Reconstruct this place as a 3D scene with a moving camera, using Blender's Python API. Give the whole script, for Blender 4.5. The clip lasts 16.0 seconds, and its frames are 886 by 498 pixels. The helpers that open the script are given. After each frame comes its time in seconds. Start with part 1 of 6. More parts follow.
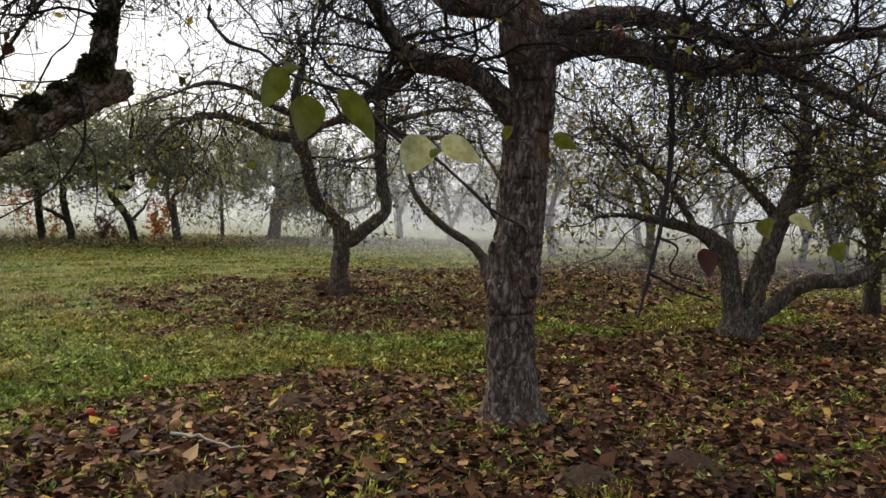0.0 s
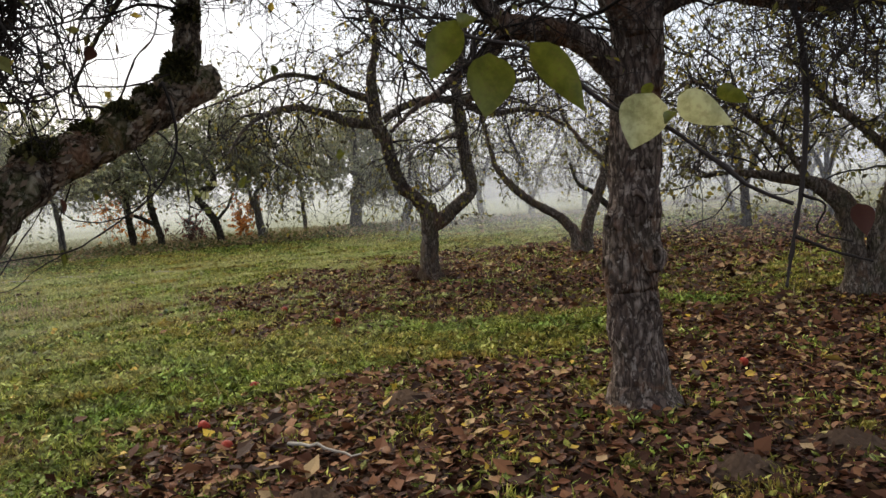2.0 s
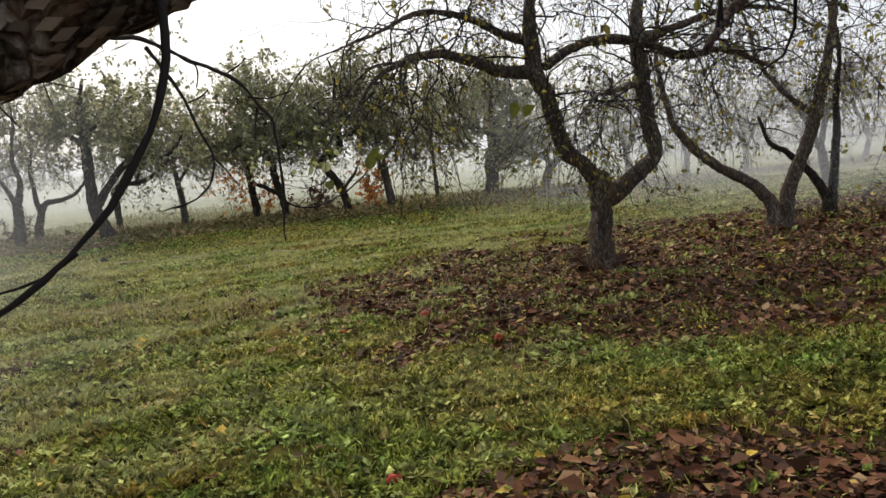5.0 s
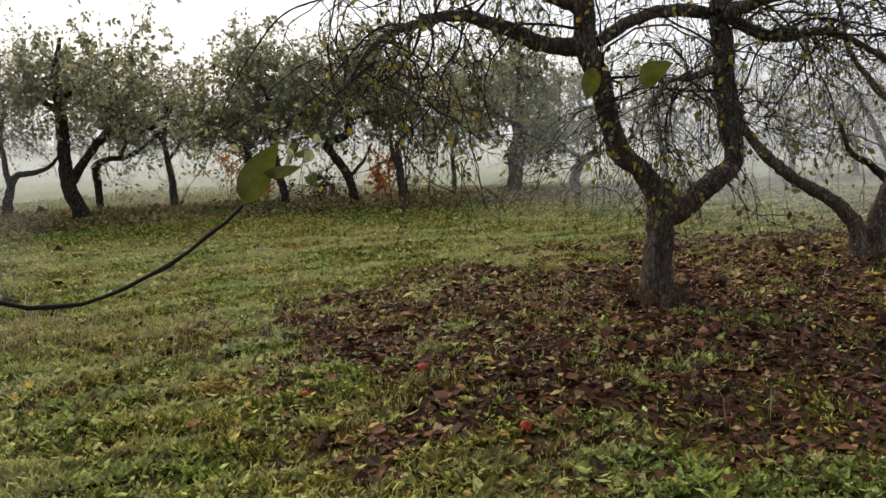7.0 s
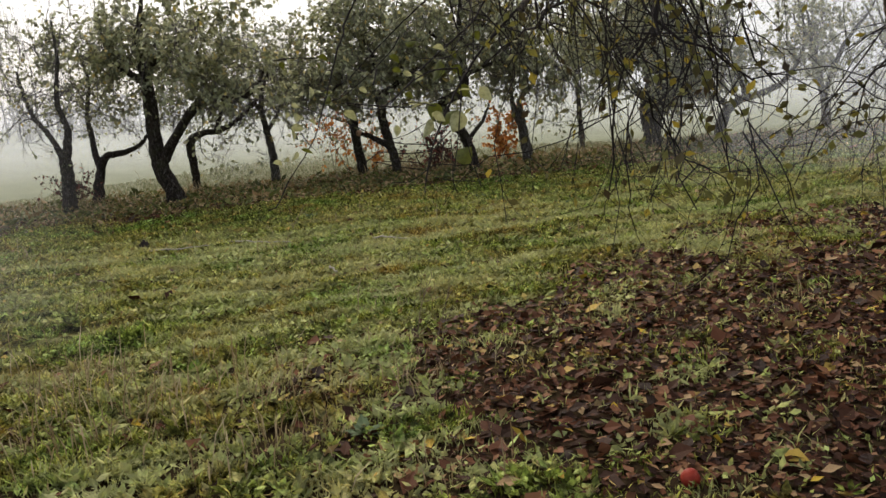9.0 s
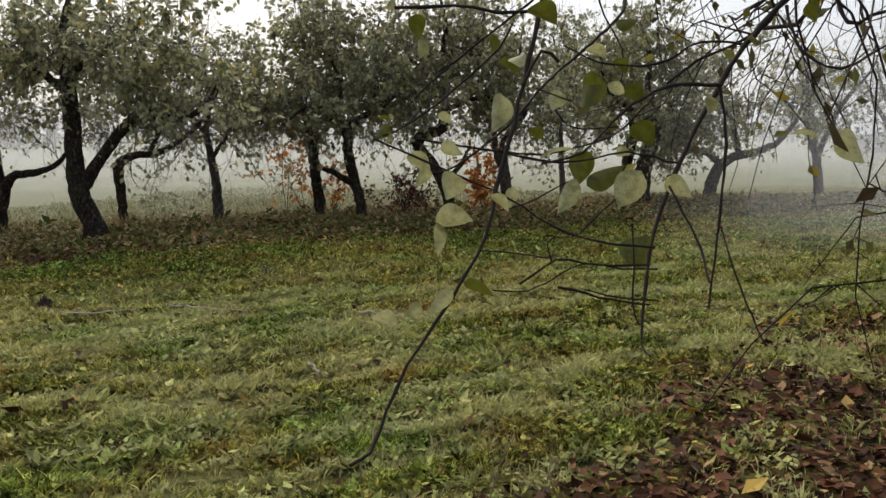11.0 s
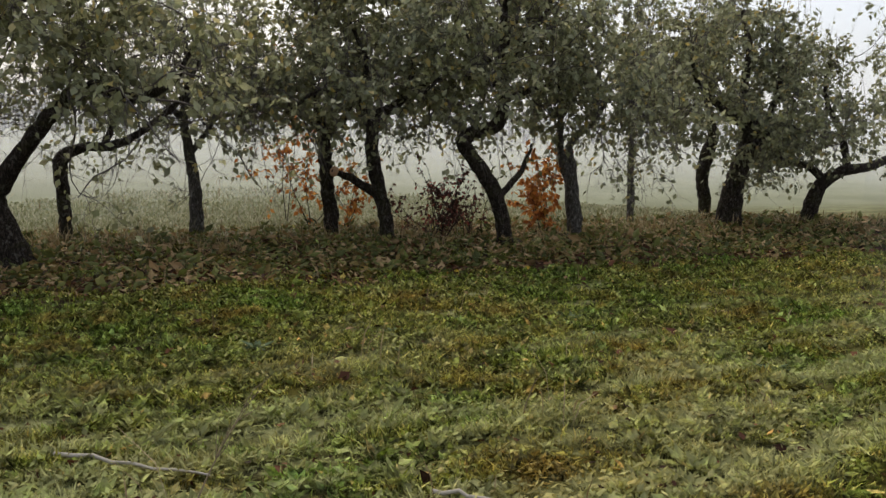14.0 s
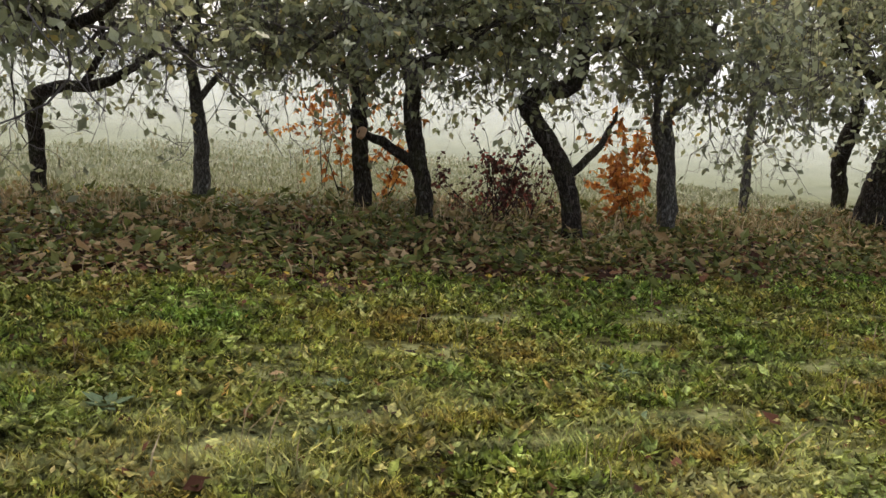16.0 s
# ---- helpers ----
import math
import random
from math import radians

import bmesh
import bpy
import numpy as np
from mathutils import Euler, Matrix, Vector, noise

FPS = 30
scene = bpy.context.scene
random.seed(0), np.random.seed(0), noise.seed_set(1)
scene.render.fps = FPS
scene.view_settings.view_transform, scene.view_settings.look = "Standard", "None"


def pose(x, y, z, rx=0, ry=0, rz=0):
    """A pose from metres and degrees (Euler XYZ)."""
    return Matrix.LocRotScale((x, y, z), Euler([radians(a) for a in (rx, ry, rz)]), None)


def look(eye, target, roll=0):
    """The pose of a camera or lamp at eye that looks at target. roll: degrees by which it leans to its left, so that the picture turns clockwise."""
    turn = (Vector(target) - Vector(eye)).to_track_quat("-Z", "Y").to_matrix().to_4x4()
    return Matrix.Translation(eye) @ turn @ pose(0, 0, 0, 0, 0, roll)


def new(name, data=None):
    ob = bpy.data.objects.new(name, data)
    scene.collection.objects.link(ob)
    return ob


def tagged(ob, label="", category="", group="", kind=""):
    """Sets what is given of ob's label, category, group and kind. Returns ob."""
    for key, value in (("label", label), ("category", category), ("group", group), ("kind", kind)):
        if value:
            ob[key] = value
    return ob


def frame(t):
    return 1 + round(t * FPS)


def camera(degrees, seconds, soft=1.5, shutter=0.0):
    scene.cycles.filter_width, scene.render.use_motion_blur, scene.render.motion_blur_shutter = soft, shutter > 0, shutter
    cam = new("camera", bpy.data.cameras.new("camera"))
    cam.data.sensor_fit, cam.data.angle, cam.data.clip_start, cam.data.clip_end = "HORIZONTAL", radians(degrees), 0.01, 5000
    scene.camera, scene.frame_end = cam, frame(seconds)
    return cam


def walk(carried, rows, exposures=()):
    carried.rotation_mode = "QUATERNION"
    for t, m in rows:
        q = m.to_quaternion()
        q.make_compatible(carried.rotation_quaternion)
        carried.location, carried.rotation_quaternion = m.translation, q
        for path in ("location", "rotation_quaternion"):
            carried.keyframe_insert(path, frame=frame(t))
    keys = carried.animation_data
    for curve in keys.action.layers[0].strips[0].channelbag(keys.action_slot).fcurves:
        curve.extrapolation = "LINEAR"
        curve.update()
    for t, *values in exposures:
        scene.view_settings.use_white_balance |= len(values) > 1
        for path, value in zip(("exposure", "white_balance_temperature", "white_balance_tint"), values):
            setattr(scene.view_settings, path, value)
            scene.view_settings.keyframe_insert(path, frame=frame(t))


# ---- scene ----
cam = camera(54.8, 16.0)
PATH = [
    (0, (0.008, 0.12, 1.538), (0.006, 2.118, 1.438), 2.0),
    (0.5, (-0.051, 0.313, 1.51), (-0.134, 2.304, 1.347), -1.5),
    (1, (-0.111, 0.38, 1.518), (-0.282, 2.366, 1.362), -3.0),
    (1.5, (-0.143, 0.396, 1.537), (-0.338, 2.381, 1.393), -3.4),
    (2, (-0.199, 0.479, 1.56), (-0.383, 2.465, 1.406), -3.0),
    (2.5, (-0.31, 0.648, 1.604), (-0.571, 2.623, 1.434), -2.0),
    (3, (-0.394, 1.022, 1.591), (-0.731, 2.989, 1.463), -2.2),
    (3.5, (-0.581, 1.459, 1.56), (-1.094, 3.386, 1.409), -1.2),
    (4, (-0.738, 1.94, 1.638), (-1.245, 3.865, 1.44), -2.8),
    (4.2, (-0.753, 2.146, 1.63), (-1.246, 4.072, 1.417), -3.5),
    (6.3, (-1.422, 4.174, 1.698), (-1.857, 6.11, 1.445), -3.1),
    (6.5, (-1.426, 4.444, 1.69), (-1.882, 6.372, 1.414), -1.3),
    (7, (-1.476, 5.025, 1.686), (-1.987, 6.942, 1.429), -0.9),
    (7.5, (-1.519, 5.58, 1.691), (-1.996, 7.501, 1.406), -2.9),
    (8, (-1.807, 6.125, 1.597), (-2.322, 8.026, 1.25), -1.9),
    (8.5, (-2.133, 6.598, 1.648), (-2.922, 8.389, 1.238), -2.4),
    (8.7, (-2.382, 6.822, 1.668), (-3.159, 8.624, 1.282), -3.4),
    (10.8, (-4.064, 8.85, 1.722), (-4.593, 10.764, 1.486), -1.0),
    (11, (-4.23, 9.091, 1.723), (-4.81, 10.986, 1.453), -0.0),
    (11.5, (-4.659, 9.468, 1.707), (-5.348, 11.321, 1.398), 1.6),
    (12, (-5.076, 9.987, 1.717), (-5.719, 11.848, 1.363), 1.3),
    (12.5, (-5.34, 10.53, 1.703), (-5.977, 12.39, 1.337), 1.5),
    (13, (-5.631, 11.201, 1.679), (-6.26, 13.067, 1.329), 3.1),
    (13.5, (-5.851, 11.851, 1.681), (-6.444, 13.732, 1.35), 1.7),
    (14, (-6.049, 12.473, 1.721), (-6.618, 14.369, 1.442), 1.9),
    (14.5, (-6.245, 13.063, 1.707), (-6.824, 14.956, 1.42), 1.8),
    (15, (-6.281, 13.674, 1.686), (-6.924, 15.541, 1.367), 2.2),
    (15.5, (-6.255, 14.25, 1.702), (-7.026, 16.056, 1.325), 4.6),
    (16, (-6.102, 14.893, 1.748), (-6.902, 16.683, 1.358), 4.9),
]
walk(cam, [(t, look(eye, target, roll)) for t, eye, target, roll in PATH], [(0.0, 0.54), (2.0, 0.60), (4.0, 0.58), (6.5, 0.42), (8.0, 0.46), (11.0, 0.26), (12.0, 0.22), (14.5, 0.30), (15.0, 0.46), (15.5, 0.62), (16.0, 0.82)])

# ---- world and light: a bright overcast morning with ground mist ----
world = bpy.data.worlds.new("overcast_sky")
scene.world = world
world.use_nodes = True
wt = world.node_tree
wt.nodes.clear()
sky = wt.nodes.new("ShaderNodeTexSky")
sky.sky_type, sky.sun_disc = "NISHITA", False
sky.sun_elevation, sky.sun_rotation = radians(40), radians(-40)
sky.dust_density = 4.0
sky_bg = wt.nodes.new("ShaderNodeBackground")
sky_bg.inputs[1].default_value = 0.05
cloud_noise = wt.nodes.new("ShaderNodeTexNoise")
cloud_noise.inputs["Scale"].default_value = 1.6
cloud_ramp = wt.nodes.new("ShaderNodeValToRGB")
cloud_ramp.color_ramp.elements[0].color = (0.76, 0.80, 0.89, 1)
cloud_ramp.color_ramp.elements[1].color = (0.86, 0.89, 0.95, 1)
cloud_bg = wt.nodes.new("ShaderNodeBackground")
cloud_bg.inputs[1].default_value = 0.60
add_sky = wt.nodes.new("ShaderNodeAddShader")
wout = wt.nodes.new("ShaderNodeOutputWorld")
wt.links.new(sky.outputs[0], sky_bg.inputs[0])
wt.links.new(cloud_noise.outputs[0], cloud_ramp.inputs[0])
wt.links.new(cloud_ramp.outputs[0], cloud_bg.inputs[0])
wt.links.new(sky_bg.outputs[0], add_sky.inputs[0])
wt.links.new(cloud_bg.outputs[0], add_sky.inputs[1])
wt.links.new(add_sky.outputs[0], wout.inputs[0])

sun = new("sun", bpy.data.lights.new("sun", "SUN"))
sun.data.energy, sun.data.angle, sun.data.color = 2.0, radians(35), (1.0, 0.88, 0.68)
sun.matrix_world = look((0, 0, 0), (0.45, -0.45, -0.77))


# ---- materials ----
def nodes_of(name):
    mat = bpy.data.materials.new(name)
    mat.use_nodes = True
    nt = mat.node_tree
    nt.nodes.clear()
    return mat, nt, nt.links.new


def add(nt, kind, **inputs):
    node = nt.nodes.new("ShaderNode" + kind)
    for key, value in inputs.items():
        node.inputs[key.replace("_", " ")].default_value = value
    return node


def ramp(nt, source, *stops):
    node = nt.nodes.new("ShaderNodeValToRGB")
    el = node.color_ramp.elements
    while len(el) < len(stops):
        el.new(0.5)
    for e, (at, colour) in zip(el, stops):
        e.position, e.color = at, (*colour, 1)
    nt.links.new(source, node.inputs[0])
    return node.outputs[0]


def blend(nt, fac, a, b, mode="MIX"):
    node = nt.nodes.new("ShaderNodeMix")
    node.data_type, node.blend_type = "RGBA", mode
    for socket, value in ((node.inputs[0], fac), (node.inputs[6], a), (node.inputs[7], b)):
        if isinstance(value, bpy.types.NodeSocket):
            nt.links.new(value, socket)
        elif isinstance(value, tuple):
            socket.default_value = (*value, 1)
        else:
            socket.default_value = value
    return node.outputs[2]


def maths(nt, op, a, b=0.0, clamp=False):
    node = nt.nodes.new("ShaderNodeMath")
    node.operation, node.use_clamp = op, clamp
    for socket, value in zip(node.inputs, (a, b)):
        if isinstance(value, bpy.types.NodeSocket):
            nt.links.new(value, socket)
        else:
            socket.default_value = value
    return node.outputs[0]


def noise_at(nt, scale, detail=4.0, stretch=(1, 1, 1), rough=0.55):
    geo = nt.nodes.new("ShaderNodeNewGeometry")
    mapping = add(nt, "Mapping", Scale=stretch)
    nt.links.new(geo.outputs["Position"], mapping.inputs["Vector"])
    tex = add(nt, "TexNoise", Scale=scale, Detail=detail, Roughness=rough)
    nt.links.new(mapping.outputs[0], tex.inputs["Vector"])
    return tex.outputs[0]


def finish(nt, colour, rough=0.85, height=None, relief=0.3, span=0.02, through_light=0.0, specular=0.08):
    b = add(nt, "BsdfPrincipled", Roughness=rough)
    b.inputs["Specular IOR Level"].default_value = specular
    nt.links.new(colour, b.inputs["Base Color"])
    if height is not None:
        bump = add(nt, "Bump", Strength=relief, Distance=span)
        nt.links.new(height, bump.inputs["Height"])
        nt.links.new(bump.outputs[0], b.inputs["Normal"])
    out = nt.nodes.new("ShaderNodeOutputMaterial")
    shader = b.outputs[0]
    if through_light:
        tr = nt.nodes.new("ShaderNodeBsdfTranslucent")
        nt.links.new(colour, tr.inputs[0])
        mix = add(nt, "MixShader", Fac=through_light)
        nt.links.new(shader, mix.inputs[1])
        nt.links.new(tr.outputs[0], mix.inputs[2])
        shader = mix.outputs[0]
    nt.links.new(shader, out.inputs[0])


def bark_material(name, dark, pale, lichen, moss=0.0, relief=0.9, plate=42.0, worn=0.0, tall=0.3):
    mat, nt, link = nodes_of(name)
    geo = nt.nodes.new("ShaderNodeNewGeometry")
    mapping = add(nt, "Mapping", Scale=(1, 1, tall))
    link(geo.outputs["Position"], mapping.inputs["Vector"])
    plates = add(nt, "TexVoronoi", Scale=plate)
    plates.feature = "DISTANCE_TO_EDGE"
    warp = add(nt, "TexNoise", Scale=9.0, Detail=3.0)
    link(mapping.outputs[0], warp.inputs["Vector"])
    bent = nt.nodes.new("ShaderNodeMix")
    bent.data_type = "VECTOR"
    bent.inputs[0].default_value = 0.16
    link(mapping.outputs[0], bent.inputs[4])
    link(warp.outputs[1], bent.inputs[5])
    link(bent.outputs[1], plates.inputs["Vector"])
    cracks = maths(nt, "MULTIPLY", plates.outputs[0], 3.2, True)
    grain = noise_at(nt, 60, 6, (1, 1, 0.35), 0.7)
    broad = noise_at(nt, 5, 4)
    fleck = noise_at(nt, 26, 5, (1, 1, 0.6), 0.65)
    col = blend(nt, grain, dark, pale)
    col = blend(nt, cracks, tuple(v * (0.6 if worn and tall < 0.5 else 0.35) for v in dark), col)
    spots = ramp(nt, fleck, (0.55, (0, 0, 0)), (0.64, (1, 1, 1)))
    col = blend(nt, maths(nt, "MULTIPLY", spots, 0.55), col, lichen)
    if worn:
        bald = ramp(nt, noise_at(nt, 6.5, 6, (1, 1, 0.45), 0.72), (0.50, (0, 0, 0)), (0.57, (1, 1, 1)))
        col = blend(nt, maths(nt, "MULTIPLY", maths(nt, "MULTIPLY", bald, cracks), worn), col, blend(nt, grain, pale, lichen))
        rust = ramp(nt, noise_at(nt, 3.8, 5, (1, 1, 0.7), 0.7), (0.52, (0, 0, 0)), (0.62, (1, 1, 1)))
        col = blend(nt, maths(nt, "MULTIPLY", rust, worn * 0.8), col, (0.20, 0.10, 0.055))
    if moss:
        green = ramp(nt, broad, (0.5, (0, 0, 0)), (0.62, (1, 1, 1)))
        col = blend(nt, maths(nt, "MULTIPLY", green, moss), col, (0.07, 0.085, 0.02))
    height = maths(nt, "ADD", maths(nt, "MULTIPLY", cracks, 0.8), grain)
    finish(nt, col, 0.9, height, relief, 0.02, specular=0.08)
    return mat


def leaf_material(name, stops, through_light=0.3, rough=0.6, frost=0.0, specular=0.15, veined=False):
    """Colour differs from leaf to leaf; frost whitens it in patches."""
    mat, nt, link = nodes_of(name)
    geo = nt.nodes.new("ShaderNodeNewGeometry")
    col = ramp(nt, geo.outputs["Random Per Island"], *stops)
    blot = noise_at(nt, 120, 3)
    col = blend(nt, maths(nt, "MULTIPLY", ramp(nt, blot, (0.5, (0, 0, 0)), (0.7, (1, 1, 1))), 0.35), col, (0.10, 0.06, 0.025))
    if veined:
        col = blend(nt, maths(nt, "MULTIPLY", ramp(nt, noise_at(nt, 28, 4, rough=0.7), (0.42, (0, 0, 0)), (0.62, (1, 1, 1))), 0.6), col, tuple(v * 0.45 for v in stops[0][1]))
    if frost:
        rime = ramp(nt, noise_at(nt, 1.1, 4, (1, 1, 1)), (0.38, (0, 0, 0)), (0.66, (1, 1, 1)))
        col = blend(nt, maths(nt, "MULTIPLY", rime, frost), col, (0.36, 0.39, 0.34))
    finish(nt, col, rough, None, through_light=through_light, specular=specular)
    return mat


def row_offset(nt, way=(-0.7071, 0.7071, 0)):
    """Metres across the rows of trees, or along another level way."""
    geo = nt.nodes.new("ShaderNodeNewGeometry")
    dot = nt.nodes.new("ShaderNodeVectorMath")
    dot.operation = "DOT_PRODUCT"
    nt.links.new(geo.outputs["Position"], dot.inputs[0])
    dot.inputs[1].default_value = way
    return dot.outputs["Value"]


def mown_noise(nt):
    """Streaks that run along the rows, as the mower went."""
    geo = nt.nodes.new("ShaderNodeNewGeometry")
    mapping = add(nt, "Mapping", Rotation=(0, 0, radians(45)), Scale=(2.0, 0.42, 1))
    mapping.vector_type = "TEXTURE"
    nt.links.new(geo.outputs["Position"], mapping.inputs["Vector"])
    tex = add(nt, "TexNoise", Scale=1.1, Detail=6.0, Roughness=0.7)
    nt.links.new(mapping.outputs[0], tex.inputs["Vector"])
    return tex.outputs[0]


def grass_material(name, stops, frost, through_light=0.25):
    """Grass blades; rime lies in streaks along the mown strip between the rows."""
    mat, nt, link = nodes_of(name)
    geo = nt.nodes.new("ShaderNodeNewGeometry")
    col = ramp(nt, geo.outputs["Random Per Island"], *stops)
    lush = ramp(nt, noise_at(nt, 0.55, 5, rough=0.7), (0.44, (0, 0, 0)), (0.60, (1, 1, 1)))
    col = blend(nt, maths(nt, "MULTIPLY", lush, 0.8), col, (0.60, 0.93, 0.70), "MULTIPLY")
    dry = ramp(nt, noise_at(nt, 1.3, 6, rough=0.75), (0.50, (0, 0, 0)), (0.64, (1, 1, 1)))
    col = blend(nt, maths(nt, "MULTIPLY", dry, 0.75), col, (0.23, 0.145, 0.038))
    tuft = ramp(nt, noise_at(nt, 9.0, 5, rough=0.7), (0.38, (0.24, 0.24, 0.22)), (0.62, (1.75, 1.75, 1.6)))
    speck = ramp(nt, noise_at(nt, 34.0, 3, rough=0.6), (0.36, (0.35, 0.35, 0.33)), (0.60, (1.5, 1.5, 1.45)))
    tuft = blend(nt, 1.0, tuft, speck, "MULTIPLY")
    col = blend(nt, 1.0, col, tuft, "MULTIPLY")
    across, slant = row_offset(nt), row_offset(nt, (-0.955, 0.46, 0))
    strip = nt.nodes.new("ShaderNodeMapRange")
    strip.inputs[1].default_value, strip.inputs[2].default_value = 4.0, 9.5
    link(slant, strip.inputs[0])
    past = nt.nodes.new("ShaderNodeMapRange")
    past.inputs[1].default_value, past.inputs[2].default_value = 19.5, 17.0
    link(across, past.inputs[0])
    streak = ramp(nt, mown_noise(nt), (0.46, (0, 0, 0)), (0.56, (1, 1, 1)))
    rime = maths(nt, "MULTIPLY", maths(nt, "MULTIPLY", strip.outputs[0], past.outputs[0]), streak)
    col = blend(nt, maths(nt, "MULTIPLY", rime, frost), col, (0.56, 0.555, 0.26))
    finish(nt, col, 0.75, None, through_light=through_light, specular=0.1)
    return mat


BARK_OLD = bark_material("old_bark", (0.065, 0.049, 0.039), (0.21, 0.165, 0.13), (0.34, 0.30, 0.26), 0.2, 0.9, 30.0, 0.4)
BARK_NEAR = bark_material("fissured_bark", (0.060, 0.043, 0.036), (0.215, 0.155, 0.125), (0.44, 0.38, 0.33), 0.06, 0.8, 24.0, 0.62)
BARK_LIMB = bark_material("flaking_bark", (0.05, 0.034, 0.024), (0.23, 0.165, 0.115), (0.44, 0.39, 0.32), 0.35, 1.0, 27.0, 0.8, 0.85)
BARK_FAR = bark_material("row_bark", (0.03, 0.023, 0.018), (0.105, 0.082, 0.064), (0.17, 0.155, 0.135), 0.15)
BARK_PALE = bark_material("pale_bark", (0.10, 0.09, 0.08), (0.24, 0.215, 0.19), (0.33, 0.32, 0.30), 0.1)


def twig_material(name, dark, pale):
    mat, nt, link = nodes_of(name)
    geo = nt.nodes.new("ShaderNodeNewGeometry")
    col = blend(nt, geo.outputs["Random Per Island"], dark, pale)
    col = blend(nt, maths(nt, "MULTIPLY", noise_at(nt, 40, 3), 0.5), col, pale)
    finish(nt, col, 0.8, noise_at(nt, 200, 2), 0.3, 0.004, specular=0.1)
    return mat


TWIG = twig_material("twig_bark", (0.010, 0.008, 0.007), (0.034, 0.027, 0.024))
# twigs of the far trees: same bark with haze put into the colour
TWIG_HAZED = twig_material("hazed_twig_bark", (0.05, 0.042, 0.04), (0.14, 0.12, 0.115))
LEAF_FEW = leaf_material("late_apple_leaf", ((0.0, (0.05, 0.035, 0.02)), (0.3, (0.11, 0.10, 0.03)), (0.7, (0.20, 0.20, 0.055)), (1.0, (0.42, 0.31, 0.04))), 0.4)
# rime-pale leaves of the far row, coloured lighter still to imitate haze
LEAF_ROW = leaf_material("rimed_hazed_apple_leaf", ((0.0, (0.09, 0.085, 0.04)), (0.35, (0.215, 0.225, 0.10)), (0.75, (0.38, 0.39, 0.21)), (0.93, (0.47, 0.46, 0.28)), (1.0, (0.52, 0.38, 0.08))), 0.52, 0.42, 0.25, specular=0.4)
LEAF_RUST = leaf_material("rust_leaf", ((0.0, (0.22, 0.07, 0.02)), (0.5, (0.48, 0.17, 0.04)), (1.0, (0.60, 0.30, 0.07))), 0.45)
LEAF_DARK = leaf_material("dark_red_leaf", ((0.0, (0.03, 0.016, 0.014)), (0.7, (0.085, 0.035, 0.028)), (1.0, (0.26, 0.06, 0.045))), 0.25)
LEAF_BIG = leaf_material("yellow_green_leaf", ((0.0, (0.075, 0.09, 0.010)), (0.6, (0.105, 0.115, 0.016)), (1.0, (0.17, 0.15, 0.025))), 0.35, 0.45, specular=0.3, veined=True)
LEAF_WHITE = leaf_material("pale_leaf", ((0.0, (0.22, 0.23, 0.06)), (0.5, (0.36, 0.36, 0.17)), (1.0, (0.48, 0.47, 0.30))), 0.4, 0.45, specular=0.4, veined=True)
LITTER = leaf_material("fallen_leaf", ((0.0, (0.016, 0.008, 0.006)), (0.40, (0.046, 0.018, 0.010)), (0.70, (0.108, 0.040, 0.020)), (0.88, (0.20, 0.092, 0.044)), (0.965, (0.36, 0.25, 0.13)), (1.0, (0.46, 0.31, 0.03))), 0.08, 0.6, specular=0.08)
GRASS = grass_material("short_grass", ((0.0, (0.085, 0.080, 0.014)), (0.4, (0.205, 0.198, 0.033)), (0.8, (0.32, 0.312, 0.080)), (1.0, (0.50, 0.38, 0.12))), 0.62)
WEED = grass_material("broad_weed", ((0.0, (0.050, 0.052, 0.011)), (0.45, (0.165, 0.178, 0.033)), (0.88, (0.31, 0.32, 0.115)), (0.97, (0.40, 0.34, 0.15)), (1.0, (0.46, 0.25, 0.08))), 0.46)
STRAW = leaf_material("dry_straw", ((0.0, (0.18, 0.125, 0.06)), (0.6, (0.32, 0.24, 0.13)), (1.0, (0.45, 0.36, 0.22))), 0.2)
FLAKE = leaf_material("bark_flake", ((0.0, (0.05, 0.037, 0.03)), (0.5, (0.125, 0.095, 0.075)), (0.85, (0.20, 0.15, 0.118)), (1.0, (0.29, 0.25, 0.21))), 0.0, 0.9)
FLAKE_WARM = leaf_material("warm_bark_flake", ((0.0, (0.07, 0.05, 0.036)), (0.5, (0.13, 0.092, 0.062)), (0.9, (0.19, 0.14, 0.095)), (1.0, (0.30, 0.26, 0.21))), 0.0, 0.9)
MOSS = leaf_material("moss_tuft", ((0.0, (0.018, 0.018, 0.008)), (0.7, (0.045, 0.045, 0.015)), (1.0, (0.12, 0.105, 0.035))), 0.1, 0.9)


